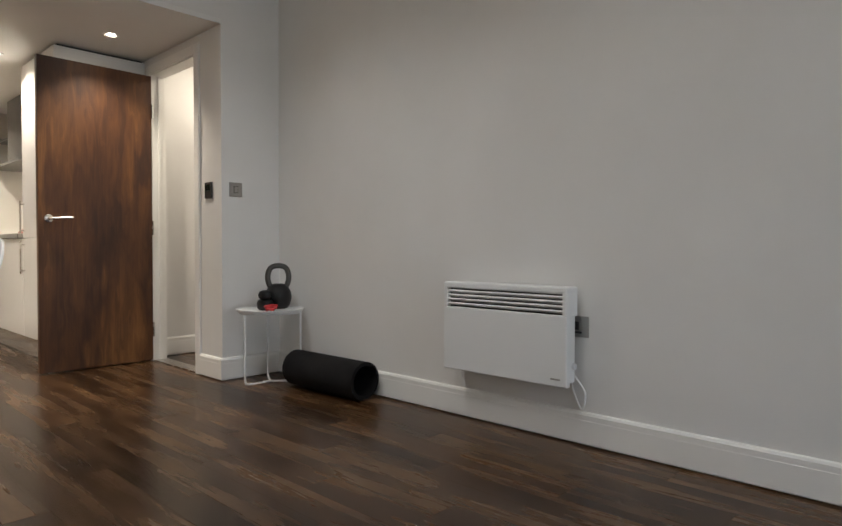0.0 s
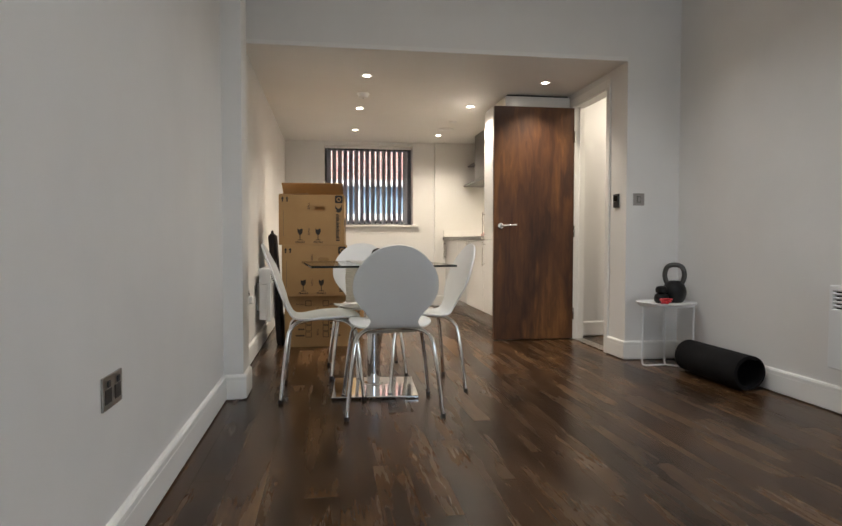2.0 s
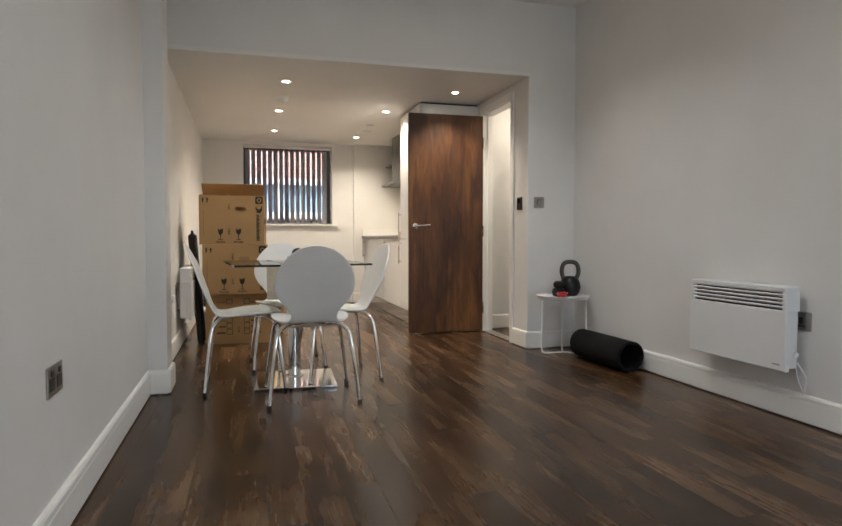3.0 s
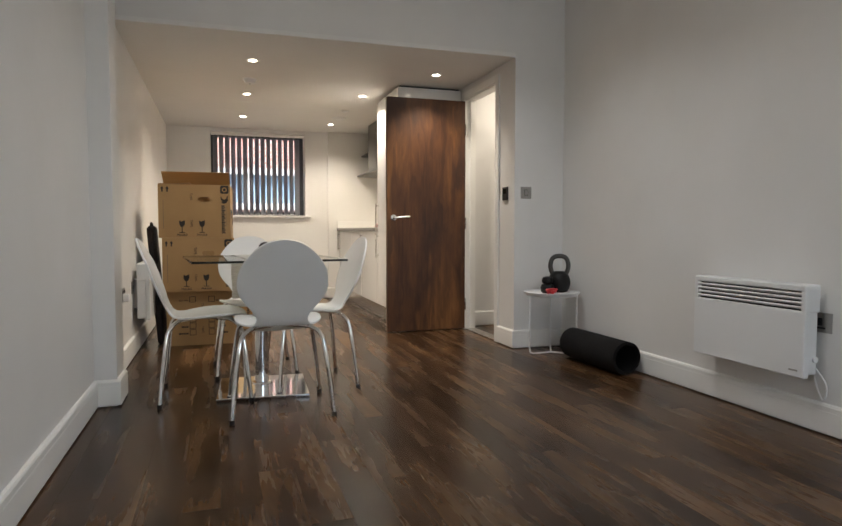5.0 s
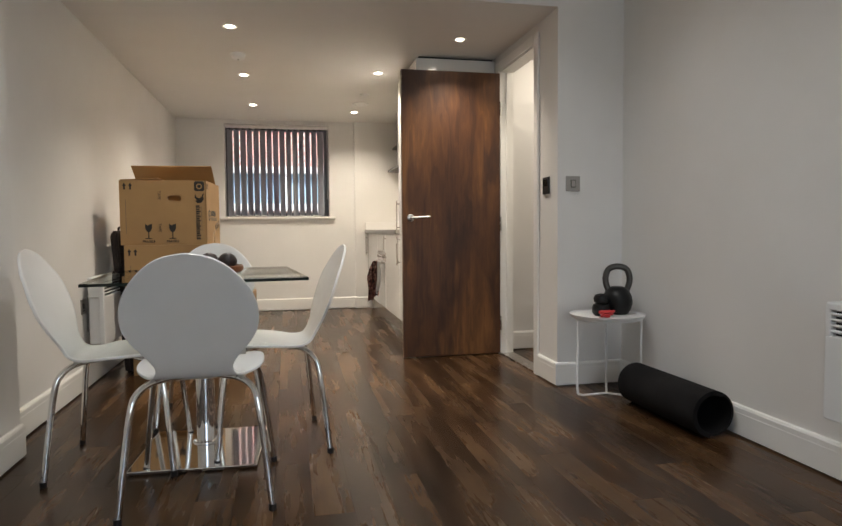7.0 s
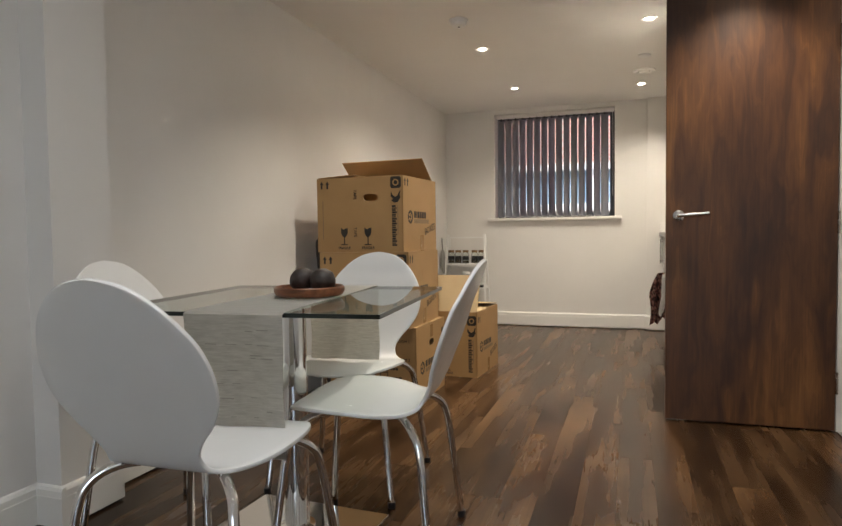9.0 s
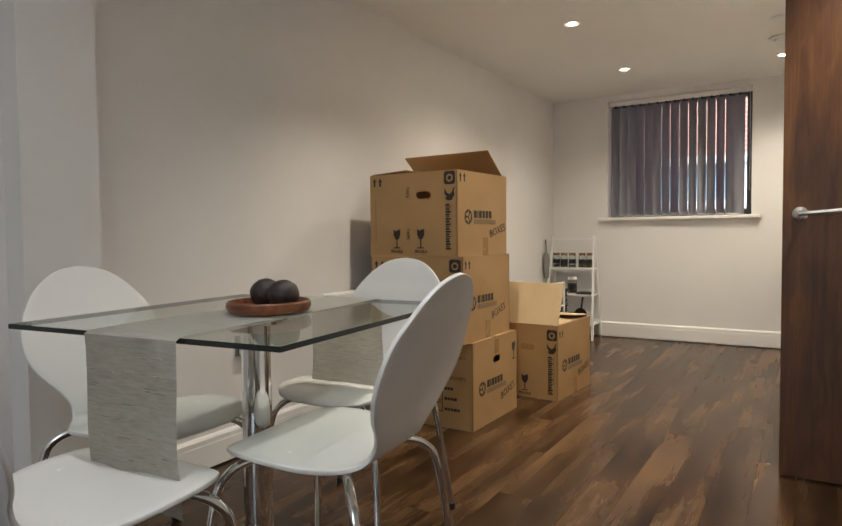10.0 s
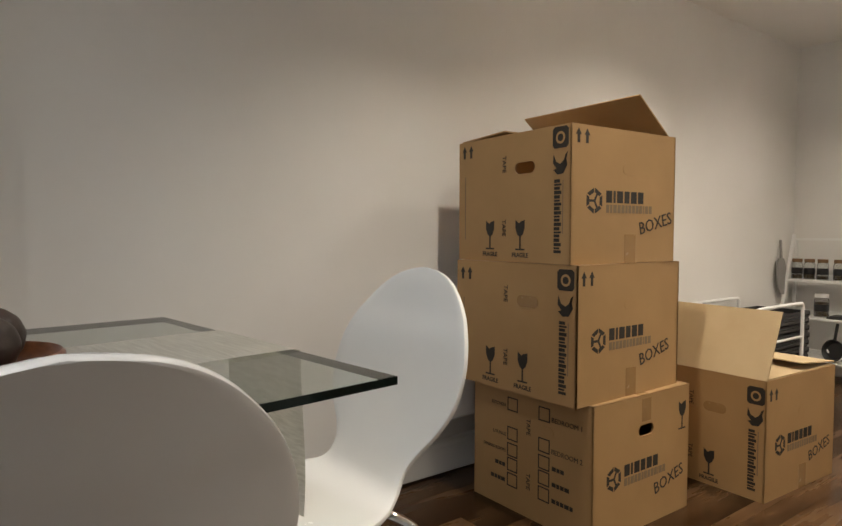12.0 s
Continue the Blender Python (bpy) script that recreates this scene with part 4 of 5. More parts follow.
def carton(m, variant, label, flaps, size=(0.52, 0.50, 0.41)):
    W, D, H = size
    t = thing("cardboard_box", m, label, "box", "cardboard boxes")
    front = pose(0, 0, 0, 90, 0, 0)
    right = pose(W, 0, 0, 90, 0, 90)
    hole_f = (0.330, 0.294, 0.088, 0.036) if variant == "open" else None
    hole_r = (0.262, 0.310, 0.080, 0.036) if variant == "room" else None
    fp = part("front_panel", carton_wall(W, H, hole_f), CARD, t, m=front)
    rp = part("side_panel", carton_wall(D, H, hole_r), CARD, t, m=right)
    part("back_panel", box_mesh(0, D - 0.006, 0, W, D, H), CARD, t)
    part("side_panel", box_mesh(0, 0.006, 0, 0.006, D - 0.006, H), CARD, t)
    part("bottom", box_mesh(0.006, 0.006, 0.001, W - 0.006, D - 0.006, 0.007), CARD, t)
    if variant != "room":
        part("print_arrows", arrows(0.030, 0.348), INK, fp)
        icon_column(fp, I4)
        for u in (0.168, 0.312):
            part("print_glass", wine_glass(u, 0.038), INK, fp)
            lettering("FRAGILE", 0.020, INK, fp, pose(u, 0.022, 0.0004), "print_lettering", 0.0004)
        for v in (0.312, 0.108):
            lettering("TAPE", 0.024, INK, fp, pose(0.236, v, 0.0004, 0, 0, -90), "print_lettering")
        part("print_line", word_bars(0.034, 0.07, (0.0035,), 0.215, 0), INKLIGHT, fp)
        brand_panel(rp, I4, variant)
        if variant != "open":
            part("slot_flap", flat(pill(0.330, 0.294, 0.088, 0.036), 0.0008), TAPEM, fp)
        part("slot_flap", flat(pill(0.266, 0.288, 0.078, 0.036), 0.0008), CARD, rp)
        part("tape_strip", rect(0.240, 0.0, 0.292, 0.088), TAPEM, rp)
    else:
        names, rooms = ("BEDROOM 1", "BEDROOM 2"), ("KITCHEN", "LOUNGE", "DINING ROOM")
        for k, v in enumerate((0.335, 0.235, 0.180, 0.130, 0.078)):
            for u, s in ((0.330, 1), (0.190, -1)):
                part("print_tick_box", join_flats([rect(u - 0.024, v, u + 0.024, v + 0.004), rect(u - 0.024, v + 0.042, u + 0.024, v + 0.046), rect(u - 0.024, v + 0.004, u - 0.020, v + 0.042), rect(u + 0.020, v + 0.004, u + 0.024, v + 0.042)]), INK, fp)
                if s > 0 and k < 2:
                    lettering(names[k], 0.022, INK, fp, pose(u + 0.092, v + 0.012, 0.0004), "print_lettering")
                elif s < 0 and k < 3:
                    lettering(rooms[k], 0.016, INK, fp, pose(u - 0.030 - 0.0052 * len(rooms[k]), v + 0.014, 0.0004), "print_lettering")
                else:
                    ws = (0.016, 0.012, 0.014, 0.018, 0.012)[: 3 + (k + (s > 0)) % 3]
                    u0 = u + 0.034 if s > 0 else u - 0.034 - sum(ws) - 0.003 * (len(ws) - 1)
                    part("print_line", word_bars(u0, v + 0.008, ws, 0.013, 0.003), INK, fp)
        for v in (0.300, 0.12):
            lettering("TAPE", 0.024, INK, fp, pose(0.262, v, 0.0004, 0, 0, -90), "print_lettering")
        part("slot_flap", flat(pill(0.328, 0.303, 0.084, 0.034), 0.0008), CARD, fp)
        brand_panel(rp, I4, "room")
        part("tape_strip", rect(0.238, 0.338, 0.286, 0.41), TAPEM, rp)
    if flaps == "closed":
        part("top_flap", box_mesh(0.001, 0.001, H - 0.003, W - 0.001, D / 2 - 0.001, H), CARD, t)
        part("top_flap", box_mesh(0.001, D / 2 + 0.001, H - 0.003, W - 0.001, D - 0.001, H), CARD, t)
        part("tape_strip", box_mesh(0.001, D / 2 - 0.024, H, W - 0.001, D / 2 + 0.024, H + 0.0006), TAPEM, t)
    elif flaps == "stack_top":
        part("top_flap", box_mesh(0, -0.20, -0.004, W, 0, 0), CARD, t, m=pose(-0.02, D - 0.002, H + 0.001, -38, 0, 0))
        part("top_flap", box_mesh(0.0, 0, -0.004, 0.22, D - 0.03, 0), CARD, t, m=pose(0.003, 0.012, H + 0.006, 0, -3, 0))
    elif flaps == "small":
        # flaps take the paler tone that carries the light from above
        part("top_flap", box_mesh(0, 0, -0.002, W, 0.25, 0.002), CARDLIT, t, "raised flap coloured pale as lit from above", m=pose(0, 0.002, H, 68, 0, 0))
        part("top_flap", box_mesh(0.004, -0.25, -0.002, W - 0.004, 0, 0.002), CARDLIT, t, "pale back flap folded half over", m=pose(0, D - 0.003, H + 0.012, -5, 0, 0))
        part("top_flap", box_mesh(-0.24, 0.02, -0.002, 0, D - 0.02, 0.002), CARDLIT, t, "pale side flap folded in", m=pose(W - 0.003, 0, H + 0.003, 0, 2, 0))
    return t


carton(pose(-2.506, 0.886, 0, 0, 0, -1), "room", "sealed brown cardboard moving box with printed tick boxes", "closed", (0.52, 0.506, 0.423))
carton(pose(-2.522, 0.815, 0.4245, 0, 0, 0), "plain", "brown cardboard moving box stacked on another", "closed", (0.52, 0.53, 0.412))
carton(pose(-2.546, 0.843, 0.8375, 0, 0, -3.4), "open", "open brown cardboard moving box on top of the stack", "stack_top", (0.52, 0.49, 0.405))
carton(pose(-2.338, 1.637, 0, 0, 0, -3.5), "small", "open brown cardboard box with raised flaps on the floor", "small", (0.515, 0.506, 0.425))

# dark bag between the boxes and the wall heater
bag = bmesh.new()
outline = [(0.0, 0.0), (0.40, 0.0)] + [(0.40 - 0.06 + 0.06 * math.cos(radians(a)), 0.87 + 0.06 * math.sin(radians(a))) for a in range(0, 91, 15)] + [(0.06 + 0.06 * math.cos(radians(a)), 0.87 + 0.06 * math.sin(radians(a))) for a in range(90, 181, 15)]
f = bag.faces.new([bag.verts.new((0, y, z)) for y, z in outline])
r = bmesh.ops.extrude_face_region(bag, geom=[f])
bmesh.ops.translate(bag, verts=[v for v in r["geom"] if isinstance(v, bmesh.types.BMVert)], vec=(0.045, 0, 0))
bmesh.ops.recalc_face_normals(bag, faces=bag.faces)
bmesh.ops.bevel(bag, geom=[e for e in bag.edges if e.calc_face_angle(0) > 1], offset=0.012, segments=2, affect="EDGES")
t = thing("flat_bag", pose(-2.580, 0.985, 0, 0, -4.2, 0), "flat dark brown folding bag leaning behind the boxes", "bag")
part("body", bag, DARKBAG, t, "", True)
part("grip", tube([(0.022, 0.14, 0.925), (0.022, 0.16, 0.950), (0.022, 0.24, 0.950), (0.022, 0.26, 0.925)], 0.007, 8), DARKBAG, t, "", True)

# ---- side table with weights, rolled mat ----
SX, SY, SZ = 0.184, -0.242, 0.446
t = thing("side_table", pose(SX, SY, 0), "small round white metal tray table", "side table")
part("tabletop", lathe([(0, SZ - 0.012), (0.190, SZ - 0.012), (0.197, SZ - 0.008), (0.201, SZ + 0.004), (0.198, SZ + 0.004), (0.193, SZ - 0.004), (0, SZ - 0.004)], 56), METALW, t, "", True)
part("rim_ring", tube([(0.180 * math.cos(radians(a)), 0.180 * math.sin(radians(a)), SZ - 0.018) for a in range(0, 360, 12)], 0.006, 8, smooth=False, closed=True), METALW, t, "", True)
for a in (184, 62, 318):
    c, s = math.cos(radians(a)), math.sin(radians(a))
    part("leg", tube([(0.180 * c, 0.180 * s, SZ - 0.02), (0.180 * c, 0.180 * s, 0.24), (0.180 * c, 0.180 * s, 0.04), (0.160 * c, 0.160 * s, 0.012), (0.130 * c, 0.130 * s, 0.007), (0.0, 0.0, 0.007)], 0.0065, 10), METALW, t, "white tube leg", True)


def kettlebell(x, y, z, k, turn, label):
    t = thing("kettlebell", pose(x, y, z, 0, 0, turn), label, "kettlebell")
    part("ball", lathe([(r * k, h * k) for r, h in ((0, 0), (0.045, 0), (0.056, 0.004), (0.070, 0.025), (0.078, 0.055), (0.079, 0.075), (0.073, 0.103), (0.060, 0.128), (0.042, 0.143), (0.030, 0.148), (0, 0.150))], 40), IRON, t, "black coated cast iron ball", True)
    part("handle", tube([(px * k, 0, pz * k) for px, pz in ((-0.045, 0.125), (-0.058, 0.158), (-0.062, 0.195), (-0.050, 0.236), (-0.022, 0.254), (0.022, 0.254), (0.050, 0.236), (0.062, 0.195), (0.058, 0.158), (0.045, 0.125))], 0.0165 * k, 14), IRON if k < 1 else WORNIRON, t, "smooth worn iron handle", True)
    return t


kettlebell(SX + 0.078, SY + 0.030, SZ - 0.004, 1.03, -24, "large black cast iron kettlebell on the white tray table")
t = thing("small_dumbbell", pose(SX - 0.042, SY - 0.01, SZ - 0.004, 0, 0, 38), "small black dumbbell standing on end", "dumbbell")
part("head", lathe([(0, 0), (0.034, 0), (0.046, 0.014), (0.049, 0.040), (0.042, 0.060), (0.030, 0.066), (0, 0.066)], 28), IRON, t, "", True)
part("upper_head", lathe([(0, 0.064), (0.026, 0.066), (0.037, 0.074), (0.041, 0.094), (0.033, 0.112), (0.016, 0.119), (0, 0.120)], 28), IRON, t, "", True)
strap = bmesh.new()
for k in range(6):
    a = k * 1.9
    sub = tube([(0.045 * math.cos(a + s * 2.6) * (0.55 + 0.13 * k), 0.024 * math.sin(a + s * 2.6), 0.007 + 0.0052 * k + 0.003 * math.sin(5 * s)) for s in (0, 0.25, 0.5, 0.75, 1.0)], 0.0075, 8, steps=4)
    me = bpy.data.meshes.new("tmp")
    sub.to_mesh(me)
    sub.free()
    strap.from_mesh(me)
    bpy.data.meshes.remove(me)
whole("exercise_band", strap, RED, "crumpled bright red exercise band beside the kettlebell", "exercise band", pose(SX - 0.050, SY - 0.085, SZ - 0.004, 0, 0, 25), True)

mat_bm = bmesh.new()
spiral, turns = [], 1.55
steps = 120
for k in range(steps + 1):
    a = 2 * math.pi * turns * k / steps
    r0 = 0.085 + (0.101 - 0.085) * k / steps
    spiral.append((r0, a))
ML = 0.61
pts_o, pts_i = [], []
for r0, a in spiral:
    a2 = a - 2 * math.pi * turns - radians(100)
    pts_o.append(((r0 + 0.005) * math.cos(a2), (r0 + 0.005) * math.sin(a2)))
    pts_i.append(((r0 - 0.005) * math.cos(a2), (r0 - 0.005) * math.sin(a2)))
cols = []
for y in (0, ML):
    cols.append(([mat_bm.verts.new((x, y, z)) for x, z in pts_o], [mat_bm.verts.new((x, y, z)) for x, z in pts_i]))
for k in range(steps):
    mat_bm.faces.new((cols[0][0][k], cols[0][0][k + 1], cols[1][0][k + 1], cols[1][0][k]))
    mat_bm.faces.new((cols[0][1][k + 1], cols[0][1][k], cols[1][1][k], cols[1][1][k + 1]))
    for e in (0, 1):
        mat_bm.faces.new((cols[e][0][k], cols[e][1][k], cols[e][1][k + 1], cols[e][0][k + 1]))
for k in (0, steps):
    mat_bm.faces.new((cols[0][0][k], cols[1][0][k], cols[1][1][k], cols[0][1][k]))
bmesh.ops.recalc_face_normals(mat_bm, faces=mat_bm.faces)
whole("rolled_mat", mat_bm, FOAM, "rolled black foam exercise mat lying on the floor", "exercise mat", pose(0.272, -1.015, 0.1065, 0, 0, 1.0), True)

# ---- kitchen ----
FX = -0.60    # fronts of the units
t = thing("fridge_housing", pose(0, 0, 0), "tall gloss white fridge-freezer unit with two doors", "tall cabinet")
part("end_panel", box_mesh(FX, 1.095, 0.0, -0.002, 1.113, 2.120, 0.001), UNIT, t)
part("carcass", box_mesh(FX + 0.02, 1.115, 0.15, -0.002, 1.845, 2.120), UNIT, t)
part("top_filler", box_mesh(FX + 0.005, 1.10, 2.121, -0.002, 1.845, 2.155), UNIT, t)
dl = part("lower_door", box_mesh(FX, 1.117, 0.155, FX + 0.019, 1.843, 0.880, 0.0015), UNIT, t)
du = part("upper_door", box_mesh(FX, 1.117, 0.886, FX + 0.019, 1.843, 2.118, 0.0015), UNIT, t)
for d, z0, z1 in ((dl, 0.62, 0.862), (du, 0.915, 1.16)):
    part("handle", bx(bx(box_mesh(FX - 0.034, 1.790, z0, FX - 0.024, 1.802, z1, 0.002), FX - 0.026, 1.792, z0 + 0.02, FX - 0.001, 1.800, z0 + 0.03), FX - 0.026, 1.792, z1 - 0.03, FX - 0.001, 1.800, z1 - 0.02), SATIN, d, "satin bar handle")
# near-black block stands in for the shade in the gap under the ceiling
part("shadow_gap", box_mesh(FX + 0.03, 1.13, 2.156, -0.01, 1.82, 2.1735), DARKBOX, t)


def base_unit(y0, y1, label, drawers=False):
    t = thing("base_cabinet", I4, label, "cabinet", "kitchen base cabinets")
    part("carcass", box_mesh(FX + 0.02, y0 + 0.002, 0.152, -0.004, y1 - 0.002, 0.884), UNIT, t)
    for a, b in (((0.155, 0.700), (0.705, 0.882)) if drawers else ((0.155, 0.882),)):
        d = part("door" if b - a > 0.3 else "drawer_front", box_mesh(FX, y0 + 0.002, a, FX + 0.019, y1 - 0.002, b, 0.0015), UNIT, t)
        if b - a > 0.3:
            part("handle", bx(bx(box_mesh(FX - 0.034, y1 - 0.055, b - 0.25, FX - 0.024, y1 - 0.043, b - 0.02, 0.002), FX - 0.026, y1 - 0.053, b - 0.23, FX - 0.001, y1 - 0.045, b - 0.22), FX - 0.026, y1 - 0.053, b - 0.05, FX - 0.001, y1 - 0.045, b - 0.04), SATIN, d, "satin bar handle")
    return t


base_unit(1.850, 2.600, "gloss white kitchen base cabinet")
base_unit(3.160, YB - 0.055, "gloss white kitchen base cabinet at the window wall")
t = thing("built_in_oven", I4, "white built-in oven with steel control panel under the worktop", "oven")
part("housing", box_mesh(FX + 0.02, 2.604, 0.152, -0.004, 3.156, 0.884), UNIT, t)
part("top_front", box_mesh(FX, 2.604, 0.705, FX + 0.019, 3.156, 0.882, 0.0015), UNIT, t)
part("control_panel", box_mesh(FX - 0.004, 2.606, 0.620, FX + 0.019, 3.154, 0.700, 0.003), SATIN, t, "satin steel control panel")
part("oven_door", box_mesh(FX - 0.004, 2.606, 0.160, FX + 0.019, 3.154, 0.615, 0.004), UNIT, t)
part("rail_handle", tube([(FX - 0.002, 2.66, 0.598), (FX - 0.040, 2.66, 0.598), (FX - 0.044, 2.67, 0.598), (FX - 0.044, 3.09, 0.598), (FX - 0.040, 3.10, 0.598), (FX - 0.002, 3.10, 0.598)], 0.006, 10, smooth=False), SATIN, t, "steel towel rail handle", True)
for y in (2.72, 2.88, 3.04):
    part("knob", lathe([(0, 0), (0.016, 0), (0.014, 0.016), (0, 0.016)], 20), SATIN, t, "", True, pose(FX - 0.004, y, 0.66, 0, -90, 0))
whole("plinth", box_mesh(FX + 0.045, 1.115, 0.004, FX + 0.06, YB - 0.055, 0.150), PLINTH, "shiny foil-faced kitchen plinth", "plinth", kind="structure")
t = thing("worktop", I4, "pale speckled kitchen worktop with dark metal edge", "worktop")
part("slab", box_mesh(FX - 0.030, 1.848, 0.886, -0.002, YB - 0.052, 0.922, 0.003, 2), STONE, t)
part("edge_strip", box_mesh(FX - 0.036, 1.849, 0.887, FX - 0.0305, YB - 0.053, 0.9195, 0.001), DARKEDGE, t, "dark metal front edge")
whole("upstand", box_mesh(FX - 0.03, YB - 0.071, 0.9225, -0.002, YB - 0.052, 1.01, 0.002), UNIT, "low white splashback upstand", "upstand", kind="structure")
whole("splashback", box_mesh(-0.010, 1.850, 0.9225, -0.001, YB - 0.073, 1.58), UNIT, "plain cream splashback panel", "splashback", kind="structure")


def towel(y, x_out, z0, z1, mat, label, seed):
    """A bunched cloth hung over the rail; its folds stand out from the oven front."""
    bm = bmesh.new()
    n, rows = 18, 14
    grid = []
    for i in range(rows + 1):
        s = i / rows
        line = []
        for j in range(n + 1):
            u = j / n
            x = FX - 0.036 - (x_out * (0.45 + 0.55 * min(1, 2.5 * s))) * u - 0.010 * math.sin(6 * s + seed)
            line.append(bm.verts.new((x, y + 0.020 * math.sin(u * 15 + seed) * (0.5 + s) - 0.03 * u * s, z1 + (z0 - z1) * s * (1 - 0.10 * math.sin(u * 4 + seed)))))
        grid.append(line)
    for a, b in zip(grid, grid[1:]):
        for j in range(n):
            bm.faces.new((a[j], a[j + 1], b[j + 1], b[j]))
    bmesh.ops.solidify(bm, geom=bm.faces[:], thickness=0.005)
    return whole("tea_towel", bm, mat, label, "towel", smooth=True)


towel(2.86, 0.115, 0.235, 0.606, TOWEL, "dark floral tea towel hanging from the oven rail", 0.4)
towel(2.95, 0.075, 0.24, 0.606, TOWEL, "dark floral tea towel hanging from the oven rail", 2.2)
towel(2.73, 0.045, 0.32, 0.606, METALW, "white tea towel hanging from the oven rail", 2.0)

for a, b in ((1.850, 2.56), (2.562, 3.30)):
    t = thing("wall_cabinet", I4, "dark grey laminate wall cabinet", "cabinet", "kitchen wall cabinets")
    part("carcass", box_mesh(-0.335, a, 1.62, -0.003, b, KC - 0.002), GREYCAB, t)
    part("door", box_mesh(-0.355, a + 0.002, 1.622, -0.337, b - 0.002, KC - 0.006, 0.0015), GREYCAB, t)
t = thing("end_shelf", I4, "dark grey open corner shelf below the wall cabinets", "shelf")
part("board", box_mesh(-0.355, 1.85, 1.595, -0.003, YB - 0.055, 1.618, 0.002), GREYCAB, t)
part("board", box_mesh(-0.30, 3.302, 1.86, -0.003, YB - 0.055, 1.878, 0.002), GREYCAB, t)
t = thing("potted_plant", pose(-0.26, 3.40, 1.6185), "tiny green plant in a white pot on the grey shelf", "plant")
part("pot", lathe([(0, 0), (0.026, 0), (0.034, 0.06), (0.030, 0.06), (0.028, 0.05), (0, 0.05)], 24), METALW, t, "", True)
lf = bmesh.new()
for k in range(26):
    a, r0, h = random.uniform(0, 6.28), random.uniform(0.0, 0.032), random.uniform(0.055, 0.10)
    c = Vector((r0 * math.cos(a), r0 * math.sin(a), h))
    d = Vector((math.cos(a), math.sin(a), random.uniform(-0.2, 0.6))).normalized() * 0.016
    s = d.cross(Vector((0, 0, 1))).normalized() * 0.006
    lf.faces.new([lf.verts.new(q) for q in (c, c + d * 0.5 + s, c + d, c + d * 0.5 - s)])
part("leaves", lf, LEAF, t, "small green leaves")
t = thing("spice_bottle", pose(-0.25, 3.53, 1.6185), "small white bottle with dark cap on the grey shelf", "bottle")
part("bottle", lathe([(0, 0), (0.021, 0), (0.022, 0.06), (0.012, 0.078), (0, 0.078)], 20), METALW, t, "", True)
part("cap", lathe([(0.0, 0.078), (0.013, 0.078), (0.013, 0.098), (0, 0.098)], 16), BLACKP, t, "", True)
t = thing("mixer_tap", pose(-0.12, 2.95, 0.922), "chrome swan-neck kitchen tap", "tap")
part("body", lathe([(0, 0), (0.026, 0), (0.024, 0.05), (0.015, 0.06), (0.014, 0.10), (0, 0.10)], 20), CHROME, t, "", True)
part("spout", tube([(0, 0, 0.09), (0, 0, 0.18), (-0.03, 0, 0.235), (-0.09, 0, 0.245), (-0.14, 0, 0.21), (-0.15, 0, 0.17)], 0.009, 10), CHROME, t, "", True)
bunch = bmesh.new()
for k in range(22):
    a, r0 = random.uniform(0, 6.28), random.uniform(0.0, 0.06)
    lathe([(0, -0.014), (0.012, -0.008), (0.015, 0), (0.010, 0.010), (0, 0.013)], 8, bunch, (r0 * math.cos(a), r0 * math.sin(a), 0.016 + random.uniform(0, 0.05) * (1 - r0 / 0.08)))
whole("pink_scrubber", bunch, PINK, "small pale pink cloth bundle on the worktop", "cloth", pose(-0.46, 2.28, 0.9205), True)

# ---- ladder shelf in the kitchen corner ----
LX0, LX1 = -2.600, -2.165
t = thing("ladder_shelf", pose(-0.085, 0.075, 0), "white wooden ladder shelf with three boards", "shelf")
for x in (LX0, LX1):
    part("front_leg", tube([(x + (0.030 if x == LX0 else -0.030), 3.795, 0.925), (x - (0.012 if x == LX0 else -0.012), 3.60, 0.0)], 0.013, 4, smooth=False), METALW, t)
    part("rear_leg", tube([(x + (0.030 if x == LX0 else -0.030), 3.83, 0.90), (x - (0.004 if x == LX0 else -0.004), 3.895, 0.0)], 0.011, 4, smooth=False), METALW, t)
part("top_bar", tube([(LX0 + 0.030, 3.79, 0.895), (LX1 - 0.030, 3.79, 0.895)], 0.010, 4, smooth=False), METALW, t)
SH = ((0.632, 3.715, 0.010), (0.398, 3.665, 0.0), (0.135, 3.615, -0.008))
for z, yf, dx in SH:
    part("shelf_board", box_mesh(LX0 + dx + 0.01, yf, z - 0.014, LX1 - dx - 0.01, 3.885, z, 0.002), METALW, t)
    part("back_rail", box_mesh(LX0 + dx + 0.01, 3.872, z, LX1 - dx - 0.01, 3.884, z + 0.03, 0.002), METALW, t)


def jar(x, y, z, r, h, full, label, lid=LID):
    t = thing("storage_jar", pose(x, y, z + 0.0005), label, "jar", "storage jars")
    part("glass", lathe([(0, 0), (r * 0.94, 0), (r, 0.006), (r, h * 0.74), (r * 0.84, h * 0.82), (r * 0.82, h * 0.84), (r * 0.78, h * 0.82), (r * 0.93, h * 0.72), (r * 0.93, 0.008), (0, 0.006)], 24), JARGLASS, t, "clear glass", True)
    part("contents", lathe([(0, 0.007), (r * 0.90, 0.009), (r * 0.90, h * full), (0, h * (full + 0.02))], 20), SPICE, t, "", True)
    part("lid", lathe([(0, h * 0.84), (r * 0.88, h * 0.84), (r * 0.9, h * 0.86), (r * 0.9, h), (0, h)], 24), lid, t, "", True)
    part("paper_label", lathe([(r * 1.008, h * 0.28), (r * 1.008, h * 0.56)], 24), BLACKP, t, "black label")


